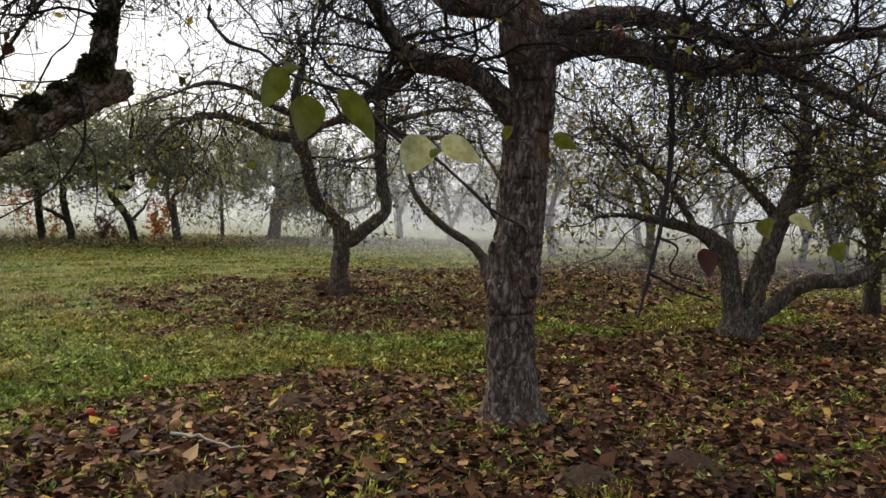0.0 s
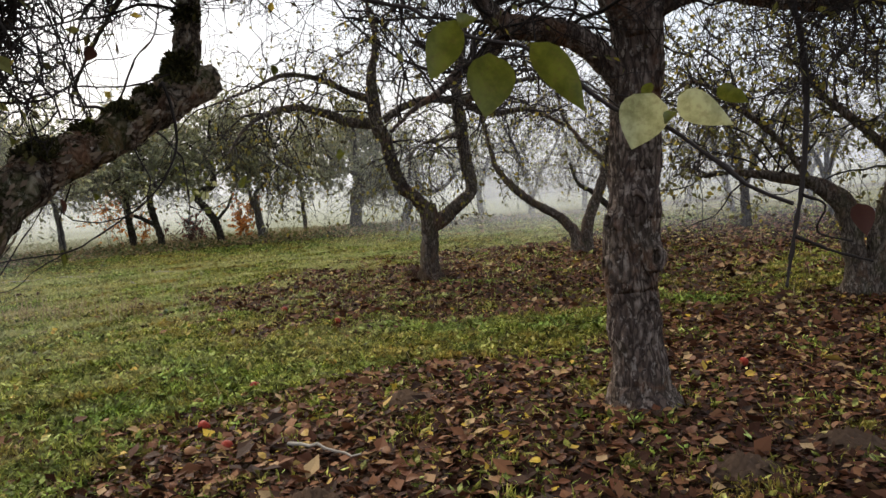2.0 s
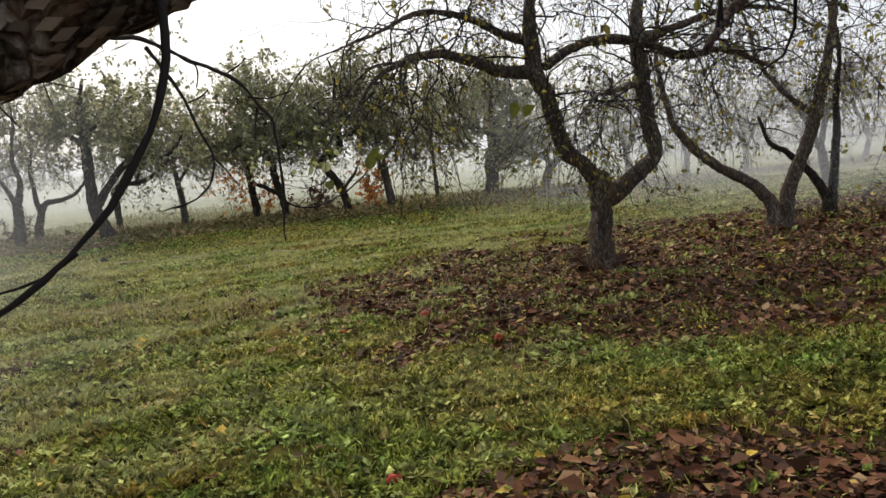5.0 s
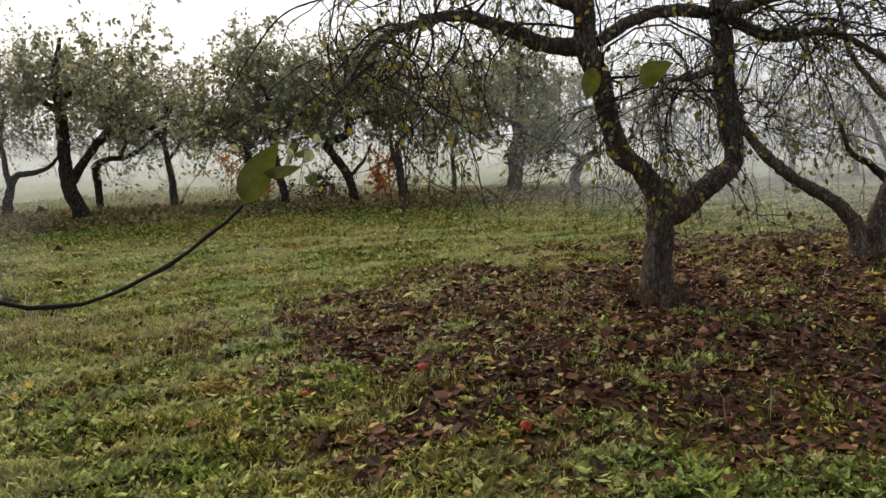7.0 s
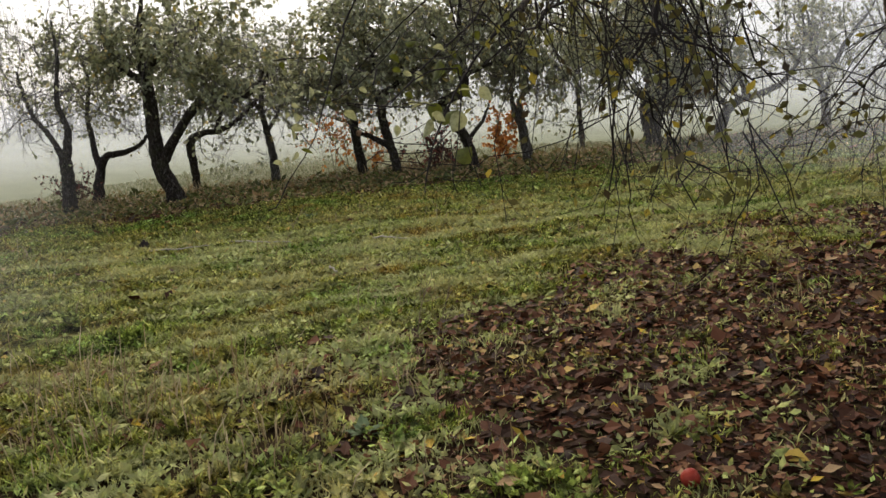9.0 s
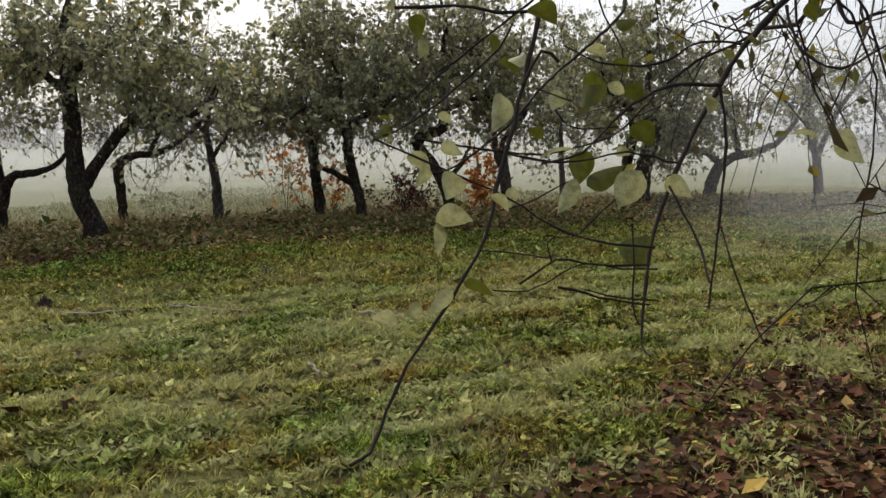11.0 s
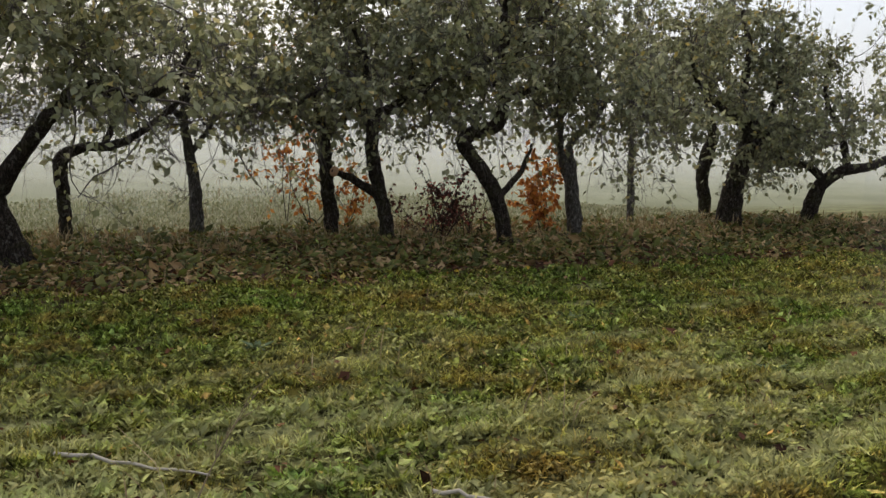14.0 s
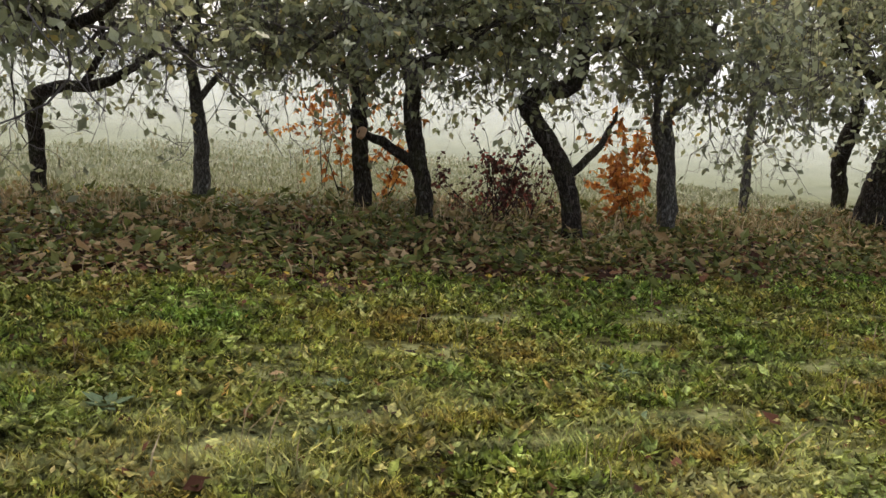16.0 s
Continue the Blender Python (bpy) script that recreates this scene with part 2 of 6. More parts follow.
def ground_material():
    mat, nt, link = nodes_of("orchard_ground")
    across = row_offset(nt)
    fine = noise_at(nt, 35, 6, rough=0.7)
    mid = noise_at(nt, 2.2, 5)
    soil = blend(nt, fine, (0.016, 0.010, 0.007), (0.055, 0.034, 0.021))
    turf = blend(nt, fine, (0.035, 0.035, 0.008), (0.125, 0.12, 0.026))
    turf = blend(nt, maths(nt, "MULTIPLY", mid, 0.6), turf, (0.13, 0.10, 0.03))
    strip = nt.nodes.new("ShaderNodeMapRange")
    strip.inputs[1].default_value, strip.inputs[2].default_value = 11.5, 14.0
    link(across, strip.inputs[0])
    pale = ramp(nt, mown_noise(nt), (0.42, (0, 0, 0)), (0.62, (1, 1, 1)))
    turf = blend(nt, maths(nt, "MULTIPLY", maths(nt, "MULTIPLY", strip.outputs[0], pale), 0.75), turf, (0.35, 0.36, 0.17))
    gaps = ramp(nt, noise_at(nt, 6.0, 4, rough=0.7), (0.50, (0, 0, 0)), (0.62, (1, 1, 1)))
    turf = blend(nt, maths(nt, "MULTIPLY", gaps, 0.85), turf, (0.02, 0.017, 0.008))
    shift = maths(nt, "ADD", across, maths(nt, "MULTIPLY", maths(nt, "SUBTRACT", mid, 0.5), 2.5))
    bare = ramp(nt, maths(nt, "DIVIDE", shift, 30.0),
                (0.0, (1, 1, 1)), (0.15, (1, 1, 1)), (0.19, (0.15, 0.15, 0.15)), (0.26, (0.15, 0.15, 0.15)), (0.29, (0.9, 0.9, 0.9)), (0.385, (0.9, 0.9, 0.9)),
                (0.42, (0, 0, 0)), (0.70, (0, 0, 0)), (0.735, (0.75, 0.75, 0.75)), (0.80, (0.75, 0.75, 0.75)), (0.84, (0, 0, 0)))
    col = blend(nt, bare, turf, soil)
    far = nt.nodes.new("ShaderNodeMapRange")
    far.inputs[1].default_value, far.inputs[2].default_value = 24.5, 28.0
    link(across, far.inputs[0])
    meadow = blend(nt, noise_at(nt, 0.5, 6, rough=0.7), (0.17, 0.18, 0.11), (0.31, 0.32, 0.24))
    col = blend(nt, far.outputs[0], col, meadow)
    finish(nt, col, 0.95, fine, 0.8, 0.03, specular=0.02)
    return mat


GROUND = ground_material()


def mist_material(name, thick, top, fade=None):
    """Fine droplets: part clear, part scattering; thickest low down, thinning out at the very foot and upwards."""
    mat, nt, link = nodes_of(name)
    geo = nt.nodes.new("ShaderNodeNewGeometry")
    sep = nt.nodes.new("ShaderNodeSeparateXYZ")
    link(geo.outputs["Position"], sep.inputs[0])
    low = nt.nodes.new("ShaderNodeMapRange")
    low.inputs[1].default_value, low.inputs[2].default_value = top, 0.5
    low.inputs[3].default_value, low.inputs[4].default_value = 0.0, thick
    link(sep.outputs[2], low.inputs[0])
    foot = nt.nodes.new("ShaderNodeMapRange")
    foot.inputs[1].default_value, foot.inputs[2].default_value = 0.12, 0.65
    link(sep.outputs[2], foot.inputs[0])
    drift = maths(nt, "ADD", maths(nt, "MULTIPLY", noise_at(nt, 0.15, 3, (1, 1, 3)), 0.8), 0.6)
    fac = maths(nt, "MULTIPLY", maths(nt, "MULTIPLY", low.outputs[0], foot.outputs[0]), drift, True)
    if fade:
        along = nt.nodes.new("ShaderNodeVectorMath")
        along.operation = "DOT_PRODUCT"
        along.inputs[1].default_value = (0.7071, 0.7071, 0)
        link(geo.outputs["Position"], along.inputs[0])
        edge = nt.nodes.new("ShaderNodeMapRange")
        edge.inputs[1].default_value, edge.inputs[2].default_value = fade
        link(along.outputs["Value"], edge.inputs[0])
        fac = maths(nt, "MULTIPLY", fac, edge.outputs[0], True)
    d = add(nt, "BsdfDiffuse", Color=(0.88, 0.90, 0.95, 1))
    tl = add(nt, "BsdfTranslucent", Color=(0.88, 0.90, 0.95, 1))
    half = add(nt, "MixShader", Fac=0.5)
    link(d.outputs[0], half.inputs[1])
    link(tl.outputs[0], half.inputs[2])
    clear = nt.nodes.new("ShaderNodeBsdfTransparent")
    mix = nt.nodes.new("ShaderNodeMixShader")
    link(fac, mix.inputs[0])
    link(clear.outputs[0], mix.inputs[1])
    link(half.outputs[0], mix.inputs[2])
    out = nt.nodes.new("ShaderNodeOutputMaterial")
    link(mix.outputs[0], out.inputs[0])
    return mat


MIST = mist_material("meadow_mist", 0.20, 7.5)
MIST_THIN = mist_material("thin_mist", 0.10, 5.5)
MIST_LOW = [mist_material("low_mist", thick, 6.0, edge) for thick, edge in ((0.07, (2.9, 0.5)), (0.16, (3.4, 1.4)))]
MIST_DRIFT = mist_material("drifting_mist", 0.17, 5.5, (9.5, 15.0))
MIST_DRIFT_FAR = mist_material("farther_drifting_mist", 0.22, 5.5, (10.0, 14.0))


# ---- mesh helpers ----
def mesh_from(name, verts, tris=None, quads=None, material=None, smooth=True):
    """A mesh from arrays of corners, three-sided and four-sided faces."""
    me = bpy.data.meshes.new(name)
    verts = np.asarray(verts, np.float32).reshape(-1, 3)
    tris = np.zeros((0, 3), np.int32) if tris is None else np.asarray(tris, np.int32).reshape(-1, 3)
    quads = np.zeros((0, 4), np.int32) if quads is None else np.asarray(quads, np.int32).reshape(-1, 4)
    loops = np.concatenate([tris.ravel(), quads.ravel()])
    starts = np.concatenate([np.arange(len(tris)) * 3, len(tris) * 3 + np.arange(len(quads)) * 4])
    me.vertices.add(len(verts))
    me.vertices.foreach_set("co", verts.ravel())
    me.loops.add(len(loops))
    me.loops.foreach_set("vertex_index", loops)
    me.polygons.add(len(starts))
    me.polygons.foreach_set("loop_start", starts.astype(np.int32))
    me.polygons.foreach_set("use_smooth", np.full(len(starts), smooth))
    me.update(calc_edges=True)
    if material:
        me.materials.append(material)
    return me


def part(name, me, parent, label=""):
    ob = new(name, me)
    ob.parent = parent
    return tagged(ob, label)


def unit(a):
    return a / np.maximum(np.linalg.norm(a, axis=-1, keepdims=True), 1e-9)


def tubes(lines, radii, sides):
    """Tapered tubes along M lines of K points each, closed at the tip: corners and quads."""
    m, k, _ = lines.shape
    tangent = unit(np.gradient(lines, axis=1))
    ref = np.where(np.abs(tangent[..., 2:3]) > 0.9, np.array([1.0, 0, 0]), np.array([0, 0, 1.0]))
    ref = np.repeat(ref[:, :1], k, axis=1) + 0.001
    a = unit(np.cross(tangent, ref))
    b = np.cross(tangent, a)
    ang = np.arange(sides) * 2 * np.pi / sides
    ring = a[:, :, None, :] * np.cos(ang)[None, None, :, None] + b[:, :, None, :] * np.sin(ang)[None, None, :, None]
    verts = lines[:, :, None, :] + ring * radii[:, :, None, None]
    idx = np.arange(m * k * sides).reshape(m, k, sides)
    nxt = np.roll(idx, -1, axis=2)
    quads = np.stack([idx[:, :-1], nxt[:, :-1], nxt[:, 1:], idx[:, 1:]], axis=-1)
    return verts.reshape(-1, 3), quads.reshape(-1, 4)


def smooth_line(points, step):
    """A Catmull-Rom line through the points, at even steps: places and radii."""
    p = np.array(points, float)
    p = np.vstack([2 * p[0] - p[1], p, 2 * p[-1] - p[-2]])
    out = []
    for i in range(1, len(p) - 2):
        n = max(2, int(np.linalg.norm(p[i + 1, :3] - p[i, :3]) / step))
        for u in np.arange(n) / n:
            out.append(0.5 * (2 * p[i] + (p[i + 1] - p[i - 1]) * u + (2 * p[i - 1] - 5 * p[i] + 4 * p[i + 1] - p[i + 2]) * u ** 2
                              + (3 * p[i] - p[i - 1] - 3 * p[i + 1] + p[i + 2]) * u ** 3))
    out.append(p[-2])
    out = np.array(out)
    return out[:, :3], np.maximum(out[:, 3], 0.003)


def limb_mesh(name, line, radii, sides, gnarl, material, ridge=0.0):
    """One gnarled limb: an uneven tube, rounded off at its end."""
    tip = line[-1] + unit(line[-1] - line[-2]) * radii[-1] * 0.5
    line, radii = np.vstack([line, tip]), np.append(radii, radii[-1] * 0.25)
    v, q = tubes(line[None], radii[None], sides)
    v = v.reshape(len(line), sides, 3)
    for i in range(len(line)):
        for j in range(sides):
            out = v[i, j] - line[i]
            place = Vector(v[i, j])
            lump = noise.noise(place * 5.0) * 0.75 + noise.noise(place * 13.0) * 0.4 + noise.noise(Vector((place.x * 22, place.y * 22, place.z * 9))) * 0.4
            v[i, j] += out * lump * gnarl
            if ridge:
                stretch = 5 if abs(line[-1][2] - line[0][2]) > 2 else 17
                bark = Vector((place.x * 24, place.y * 24, place.z * stretch))
                furrow = 1 - abs(noise.noise(bark)) * 2.2 - 0.6 * abs(noise.noise(bark * 2.1 + Vector((7, 3, 1))))
                v[i, j] -= out / max(radii[i], 0.01) * ridge * max(furrow, 0.0) ** 2
    v = v.reshape(-1, 3)
    end = len(v)
    v = np.vstack([v, line[-1]])
    last = np.arange(sides) + (len(line) - 1) * sides
    tris = np.stack([last, np.roll(last, -1), np.full(sides, end)], axis=-1)
    return mesh_from(name, v, tris, q, material)


def leaves_mesh(name, base, along, normal, size, material, fold=0.12, wide=0.3, plain=False):
    """Pointed leaves folded along the midrib, of four faces, or plain of two."""
    along = unit(along)
    side = unit(np.cross(along, normal))
    up = np.cross(side, along)
    size = size[:, None]
    mid = base + along * size * 0.5 - up * size * fold
    v = np.stack([base, base + along * size * 0.45 + side * size * wide, mid, base + along * size * 0.45 - side * size * wide, base + along * size - up * size * fold * 0.8], axis=1)
    i = np.arange(len(base))[:, None, None] * 5
    t = np.array([[0, 2, 1], [1, 2, 4], [0, 3, 2], [2, 3, 4]])[None] + i
    if plain:
        v = v[:, [0, 1, 3, 4]]
        t = np.array([[0, 3, 1], [0, 2, 3]])[None] + np.arange(len(base))[:, None, None] * 4
    return mesh_from(name, v, t, None, material, False)


def ground_z(x, y):
    n = (y - x) * 0.7071
    rise = np.clip((n - 13) / 10, 0, 1) * 0.06
    return 0.11 + rise + 0.018 * np.sin(x * 1.3 + y * 0.4) * np.cos(y * 1.1 - x * 0.5) + 0.008 * np.sin(x * 4.1) * np.sin(y * 3.7)


# ---- ground: one sheet to the horizon ----
def ground_sheet():
    near_x, near_y = np.arange(-18, 9.01, 0.22), np.arange(-3, 33.01, 0.22)
    out = np.array([0.4, 1, 2, 4, 8, 15, 30, 60, 120, 250, 500, 900])
    xs = np.concatenate([-18 - out[::-1], near_x, 9 + out])
    ys = np.concatenate([-3 - out[::-1], near_y, 33 + out])
    gx, gy = np.meshgrid(xs, ys)
    z = ground_z(gx, gy)
    v = np.stack([gx, gy, z], axis=-1)
    idx = np.arange(gx.size).reshape(gx.shape)
    q = np.stack([idx[:-1, :-1], idx[:-1, 1:], idx[1:, 1:], idx[1:, :-1]], axis=-1)
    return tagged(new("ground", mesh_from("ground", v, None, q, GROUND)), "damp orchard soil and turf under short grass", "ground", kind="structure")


GROUND_SHEET = ground_sheet()

# ---- trees ----
def grow_twigs(rng, starts, heads, lengths, r0, k, droop, kink):
    """M wandering lines of k points; droop below zero hangs, above zero strives upwards."""
    m = len(starts)
    line = np.zeros((m, k, 3))
    line[:, 0] = starts
    d = unit(heads)
    step = (lengths / (k - 1))[:, None]
    for i in range(1, k):
        d = unit(d + rng.normal(0, kink, (m, 3)) + np.array([0, 0, 1.0]) * (droop if np.isscalar(droop) else droop[:, None]))
        line[:, i] = line[:, i - 1] + d * step
    radii = r0[:, None] * np.linspace(1, 0.35, k)[None]
    return line, radii


def pick_on(rng, lines, count, lo=0.2):
    """Places and headings at random spots on a set of lines."""
    m, k, _ = lines.shape
    which = rng.integers(0, m, count)
    at = lo + (1 - lo) * rng.random(count)
    pos = at * (k - 1)
    i = np.minimum(pos.astype(int), k - 2)
    f = (pos - i)[:, None]
    p = lines[which, i] * (1 - f) + lines[which, i + 1] * f
    return p, unit(lines[which, i + 1] - lines[which, i]), which, at


WALK = np.array([(0.0, 0.1), (-0.4, 1.0), (-1.4, 4.2), (-1.8, 6.1), (-4.1, 8.9), (-5.1, 10.0), (-6.1, 12.6), (-6.1, 14.9)])


def far_from_walk(x, y):
    """Metres from the trodden line."""
    best = np.full(x.shape, 1e9)
    for (ax, ay), (bx, by) in zip(WALK[:-1], WALK[1:]):
        dx, dy = bx - ax, by - ay
        u = np.clip(((x - ax) * dx + (y - ay) * dy) / (dx * dx + dy * dy), 0, 1)
        best = np.minimum(best, np.hypot(x - ax - u * dx, y - ay - u * dy))
    return best


def clear_of_walk(lines, wide=0.5, floor=0.0):
    """Which lines keep off the trodden line below head height, where people have broken the twigs off."""
    near = (far_from_walk(lines[..., 0], lines[..., 1]) < wide) & (lines[..., 2] < 2.3 + 0.4 * (wide > 1))
    return ~near.any(axis=1) & (lines[..., 2].min(axis=1) > floor)


def bark_scales(rng, line, radii, count, material, plate=1.0):
    """Loose plates of bark that lie along a limb, lifted at their ends."""
    i = rng.integers(1, len(line) - 1, count)
    tangent = unit(line[i + 1] - line[i - 1])
    a = unit(np.cross(tangent, rng.normal(0, 1, (count, 3))))
    side = np.cross(tangent, a)
    size = plate * rng.uniform(0.006, 0.017, count)[:, None]
    wide = size * rng.uniform(0.25, 0.5, count)[:, None]
    c = line[i] + a * (radii[i] * rng.uniform(0.97, 1.07, count))[:, None] + tangent * rng.normal(0, 0.02, (count, 1))
    lift = rng.uniform(0.001, 0.006, count)[:, None]
    v = np.stack([c - tangent * size, c + side * wide + a * 0.002, c + tangent * size + a * lift, c - side * wide + a * lift * 0.6, c + a * lift * 0.7], axis=1)
    k = np.arange(count)[:, None, None] * 5
    t = np.array([[0, 1, 4], [1, 2, 4], [2, 3, 4], [3, 0, 4]])[None] + k
    return mesh_from("bark", v, t, None, material, False)


def tree(name, x, y, limbs, label, bark, twig, seed, sides=14, step=0.07, gnarl=0.28, first=0.25, boughs=10, shoots=6, fine=900, sprouts=0,
         leaf=None, leaves=0, leaf_size=0.06, hang=-0.05, reach=1.0, low=1.0, thick=0.013, clear=0.5, floor=0.5, leaf_floor=0.0, s_sides=3, scales=0, flake=None, ridge=0.0, plate=1.0, group="orchard trees"):
    """A pruned old apple tree: trunk and limbs as given, boughs, twigs and leaves grown from them."""
    rng = np.random.default_rng(seed)
    root = new(name)
    root.location = (x, y, 0.12)
    tagged(root, label, "tree", group)
    root_at = np.array(root.location)
    seeds_p, seeds_d, seeds_r = [], [], []
    for i, points in enumerate(limbs):
        line, radii = smooth_line(points, step)
        if i == 0 or points[0][2] < 0.3:
            rise = np.clip(line[:, 2] / 0.28, 0, 1)
            radii = radii * (1 + 0.35 * (1 - rise) ** 2)
            line[0, 2] = min(line[0, 2] - 0.12, -0.1)
        wob = rng.normal(0, 0.006, line.shape) * min(1.0, step / 0.07)
        me = limb_mesh("trunk" if i == 0 else "limb", line + wob, radii, sides if radii[0] > 0.03 else 8, gnarl, bark, ridge if radii[0] > 0.05 else 0.0)
        part("trunk" if i == 0 else "limb", me, root)
        if scales and radii[0] > 0.05:
            tagged(part("bark", bark_scales(rng, line, radii, int(scales * len(line) * step * radii.mean() * 40), flake, plate), root, "flaking bark plates"), kind="stuff")
        total = len(line)
        start = int(total * (first if i else max(first, 0.6)))
        spots = [j for j in range(start, total) if line[j, 2] > low]
        if not spots:
            continue
        for j in rng.choice(spots, size=boughs if i else max(2, boughs // 2)):
            seeds_p.append(line[j])
            seeds_d.append(line[min(j + 1, total - 1)] - line[max(j - 1, 0)])
            seeds_r.append(radii[j])
    p, d, r = np.array(seeds_p), unit(np.array(seeds_d)), np.array(seeds_r)
    swirl = unit(rng.normal(0, 1, p.shape))
    heads = d * 0.35 + swirl * np.array([1, 1, 0.7]) + np.array([0, 0, 0.25])
    b_line, b_rad = grow_twigs(rng, p, heads, reach * rng.uniform(0.6, 1.4, len(p)), np.clip(r * 0.35, 0.005, thick), 12, hang * 0.35, 0.3)
    keep = clear_of_walk(b_line + root_at, clear, floor)
    b_line, b_rad = b_line[keep], b_rad[keep]
    sets = [(b_line, b_rad, 4)]
    p, d, w, at = pick_on(rng, b_line, len(p) * shoots)
    heads = d * 0.6 + unit(rng.normal(0, 1, p.shape))
    s_line, s_rad = grow_twigs(rng, p, heads, reach * rng.uniform(0.25, 0.75, len(p)), np.full(len(p), 0.0042), 7, hang, 0.33)
    keep = clear_of_walk(s_line + root_at, clear, floor)
    s_line, s_rad = s_line[keep], s_rad[keep]
    sets.append((s_line, s_rad, s_sides))
    p, d, w, at = pick_on(rng, s_line, fine)
    heads = d * 0.5 + unit(rng.normal(0, 1, p.shape)) + np.array([0, 0, 0.1])
    f_line, f_rad = grow_twigs(rng, p, heads, rng.uniform(0.06, 0.3, fine), np.full(fine, 0.0022), 3, hang, 0.4)
    keep = clear_of_walk(f_line + root_at, clear, floor)
    f_line, f_rad = f_line[keep], f_rad[keep]
    sets.append((f_line, f_rad, 3))
    if sprouts:
        p, d, w, at = pick_on(rng, b_line, sprouts, 0.3)
        heads = np.array([0, 0, 1.0]) + rng.normal(0, 0.18, p.shape)
        u_line, u_rad = grow_twigs(rng, p, heads, rng.uniform(0.5, 1.2, sprouts), np.full(sprouts, 0.0045), 6, 0.12, 0.07)
        keep = clear_of_walk(u_line + root_at, clear, floor)
        u_line, u_rad = u_line[keep], u_rad[keep]
        sets.append((u_line, u_rad, 4))
    verts, quads, count = [], [], 0
    for line, rad, n in sets:
        v, q = tubes(line, rad, n)
        verts.append(v)
        quads.append(q + count)
        count += len(v)
    tagged(part("brushwood", mesh_from("brushwood", np.vstack(verts), None, np.vstack(quads), twig), root, "dense tangle of thin dark twigs"), kind="stuff")
    if leaves:
        pools = [f_line, f_line, s_line, s_line] + ([u_line, u_line] if sprouts else [])
        lines6 = [np.linspace(0, len(l[0]) - 1, 3).astype(int) for l in pools]
        allk = np.vstack([l[:, i] for l, i in zip(pools, lines6)])
        p, d, w, at = pick_on(rng, allk, leaves, 0.25)
        up = (p[:, 2] > leaf_floor + 0.3 * rng.normal(0, 1, leaves)) | (rng.random(leaves) < 0.12)
        p, d, leaves = p[up], d[up], int(up.sum())
        along = d * 0.5 + rng.normal(0, 0.7, p.shape) + np.array([0, 0, -0.45])
        me = leaves_mesh("crown", p, along, rng.normal(0, 1, p.shape) + np.array([0, 0, 0.6]), leaf_size * rng.uniform(0.6, 1.25, leaves), leaf, plain=leaves > 2400)
        tagged(part("crown", me, root, "loose crown of drooping late leaves"), kind="stuff")
    return root


def big_leaf(name, base, tip, width, material, rng):
    """One ovate leaf with a midrib fold, a curl along it and wavy edges."""
    base, tip = np.array(base), np.array(tip)
    along = tip - base
    length = np.linalg.norm(along)
    along = along / length
    back = unit(np.array([0.25, 0.95, 0.15]) + rng.normal(0, 0.35, 3))
    side = unit(np.cross(along, back))
    out = np.cross(side, along)
    rows, v = 9, []
    for r in range(rows):
        u = r / (rows - 1)
        half = width * 0.5 * (math.sin(math.pi * min(1, u * 1.02) ** 0.75) ** 0.8 if 0 < u < 1 else 0.02)
        spine = base + along * length * u + out * length * (0.10 * math.sin(u * 3.1) + rng.normal(0, 0.004))
        for c in (-1, -0.5, 0, 0.5, 1):
            v.append(spine + side * half * c + out * (abs(c) ** 1.3 * half * 0.35 + rng.normal(0, 0.02) * half))
    idx = np.arange(rows * 5).reshape(rows, 5)
    q = np.stack([idx[:-1, :-1], idx[:-1, 1:], idx[1:, 1:], idx[1:, :-1]], axis=-1)
    return mesh_from(name, np.array(v), None, q, material)


def shoots_on(root, limbs, lines, leaves, materials, seed, via=None, thin=1.0):
    """Long shoots that hang from a tree, each with its single leaves."""
    rng = np.random.default_rng(seed)
    root_at = np.array(root.location)
    joints = np.vstack([smooth_line(l, 0.2)[0] for l in limbs])
    for i, points in enumerate(lines):
        pts = [(p[0] - root_at[0], p[1] - root_at[1], p[2] - root_at[2], p[3]) for p in points]
        if i == 0:
            start = np.array(pts[0][:3])
            if via is not None:
                pts = [(*(np.array(via) - root_at), pts[0][3] * 1.2)] + pts
                start = np.array(pts[0][:3])
            join = joints[np.argmin(np.linalg.norm(joints - start, axis=1) - 0.4 * (joints[:, 2] > 2.2))]
            mid = (join + start) / 2 + np.array([0, 0, 0.15])
            pts = [(*join, pts[0][3] * 1.5), (*mid, pts[0][3] * 1.3)] + pts
        line, radii = smooth_line(pts, 0.03)
        line = line + rng.normal(0, 0.0012, line.shape)
        v, q = tubes(line[None], np.maximum(radii * thin, 0.0012)[None] * (1 + 0.15 * rng.normal(0, 1, (1, len(line)))), 7)
        part("shoot", mesh_from("shoot", v, None, q, TWIG), root, "thin dark hanging shoot" if i == 0 else "")
    for i, (ax, ay, az, bx, by, bz, w) in enumerate(leaves):
        me = big_leaf("leaf", np.array((ax, ay, az)) - root_at, np.array((bx, by, bz)) - root_at, w, materials[i % len(materials)], rng)
        part("leaf", me, root, "yellowish green drooping apple leaf" if i == 0 else "")

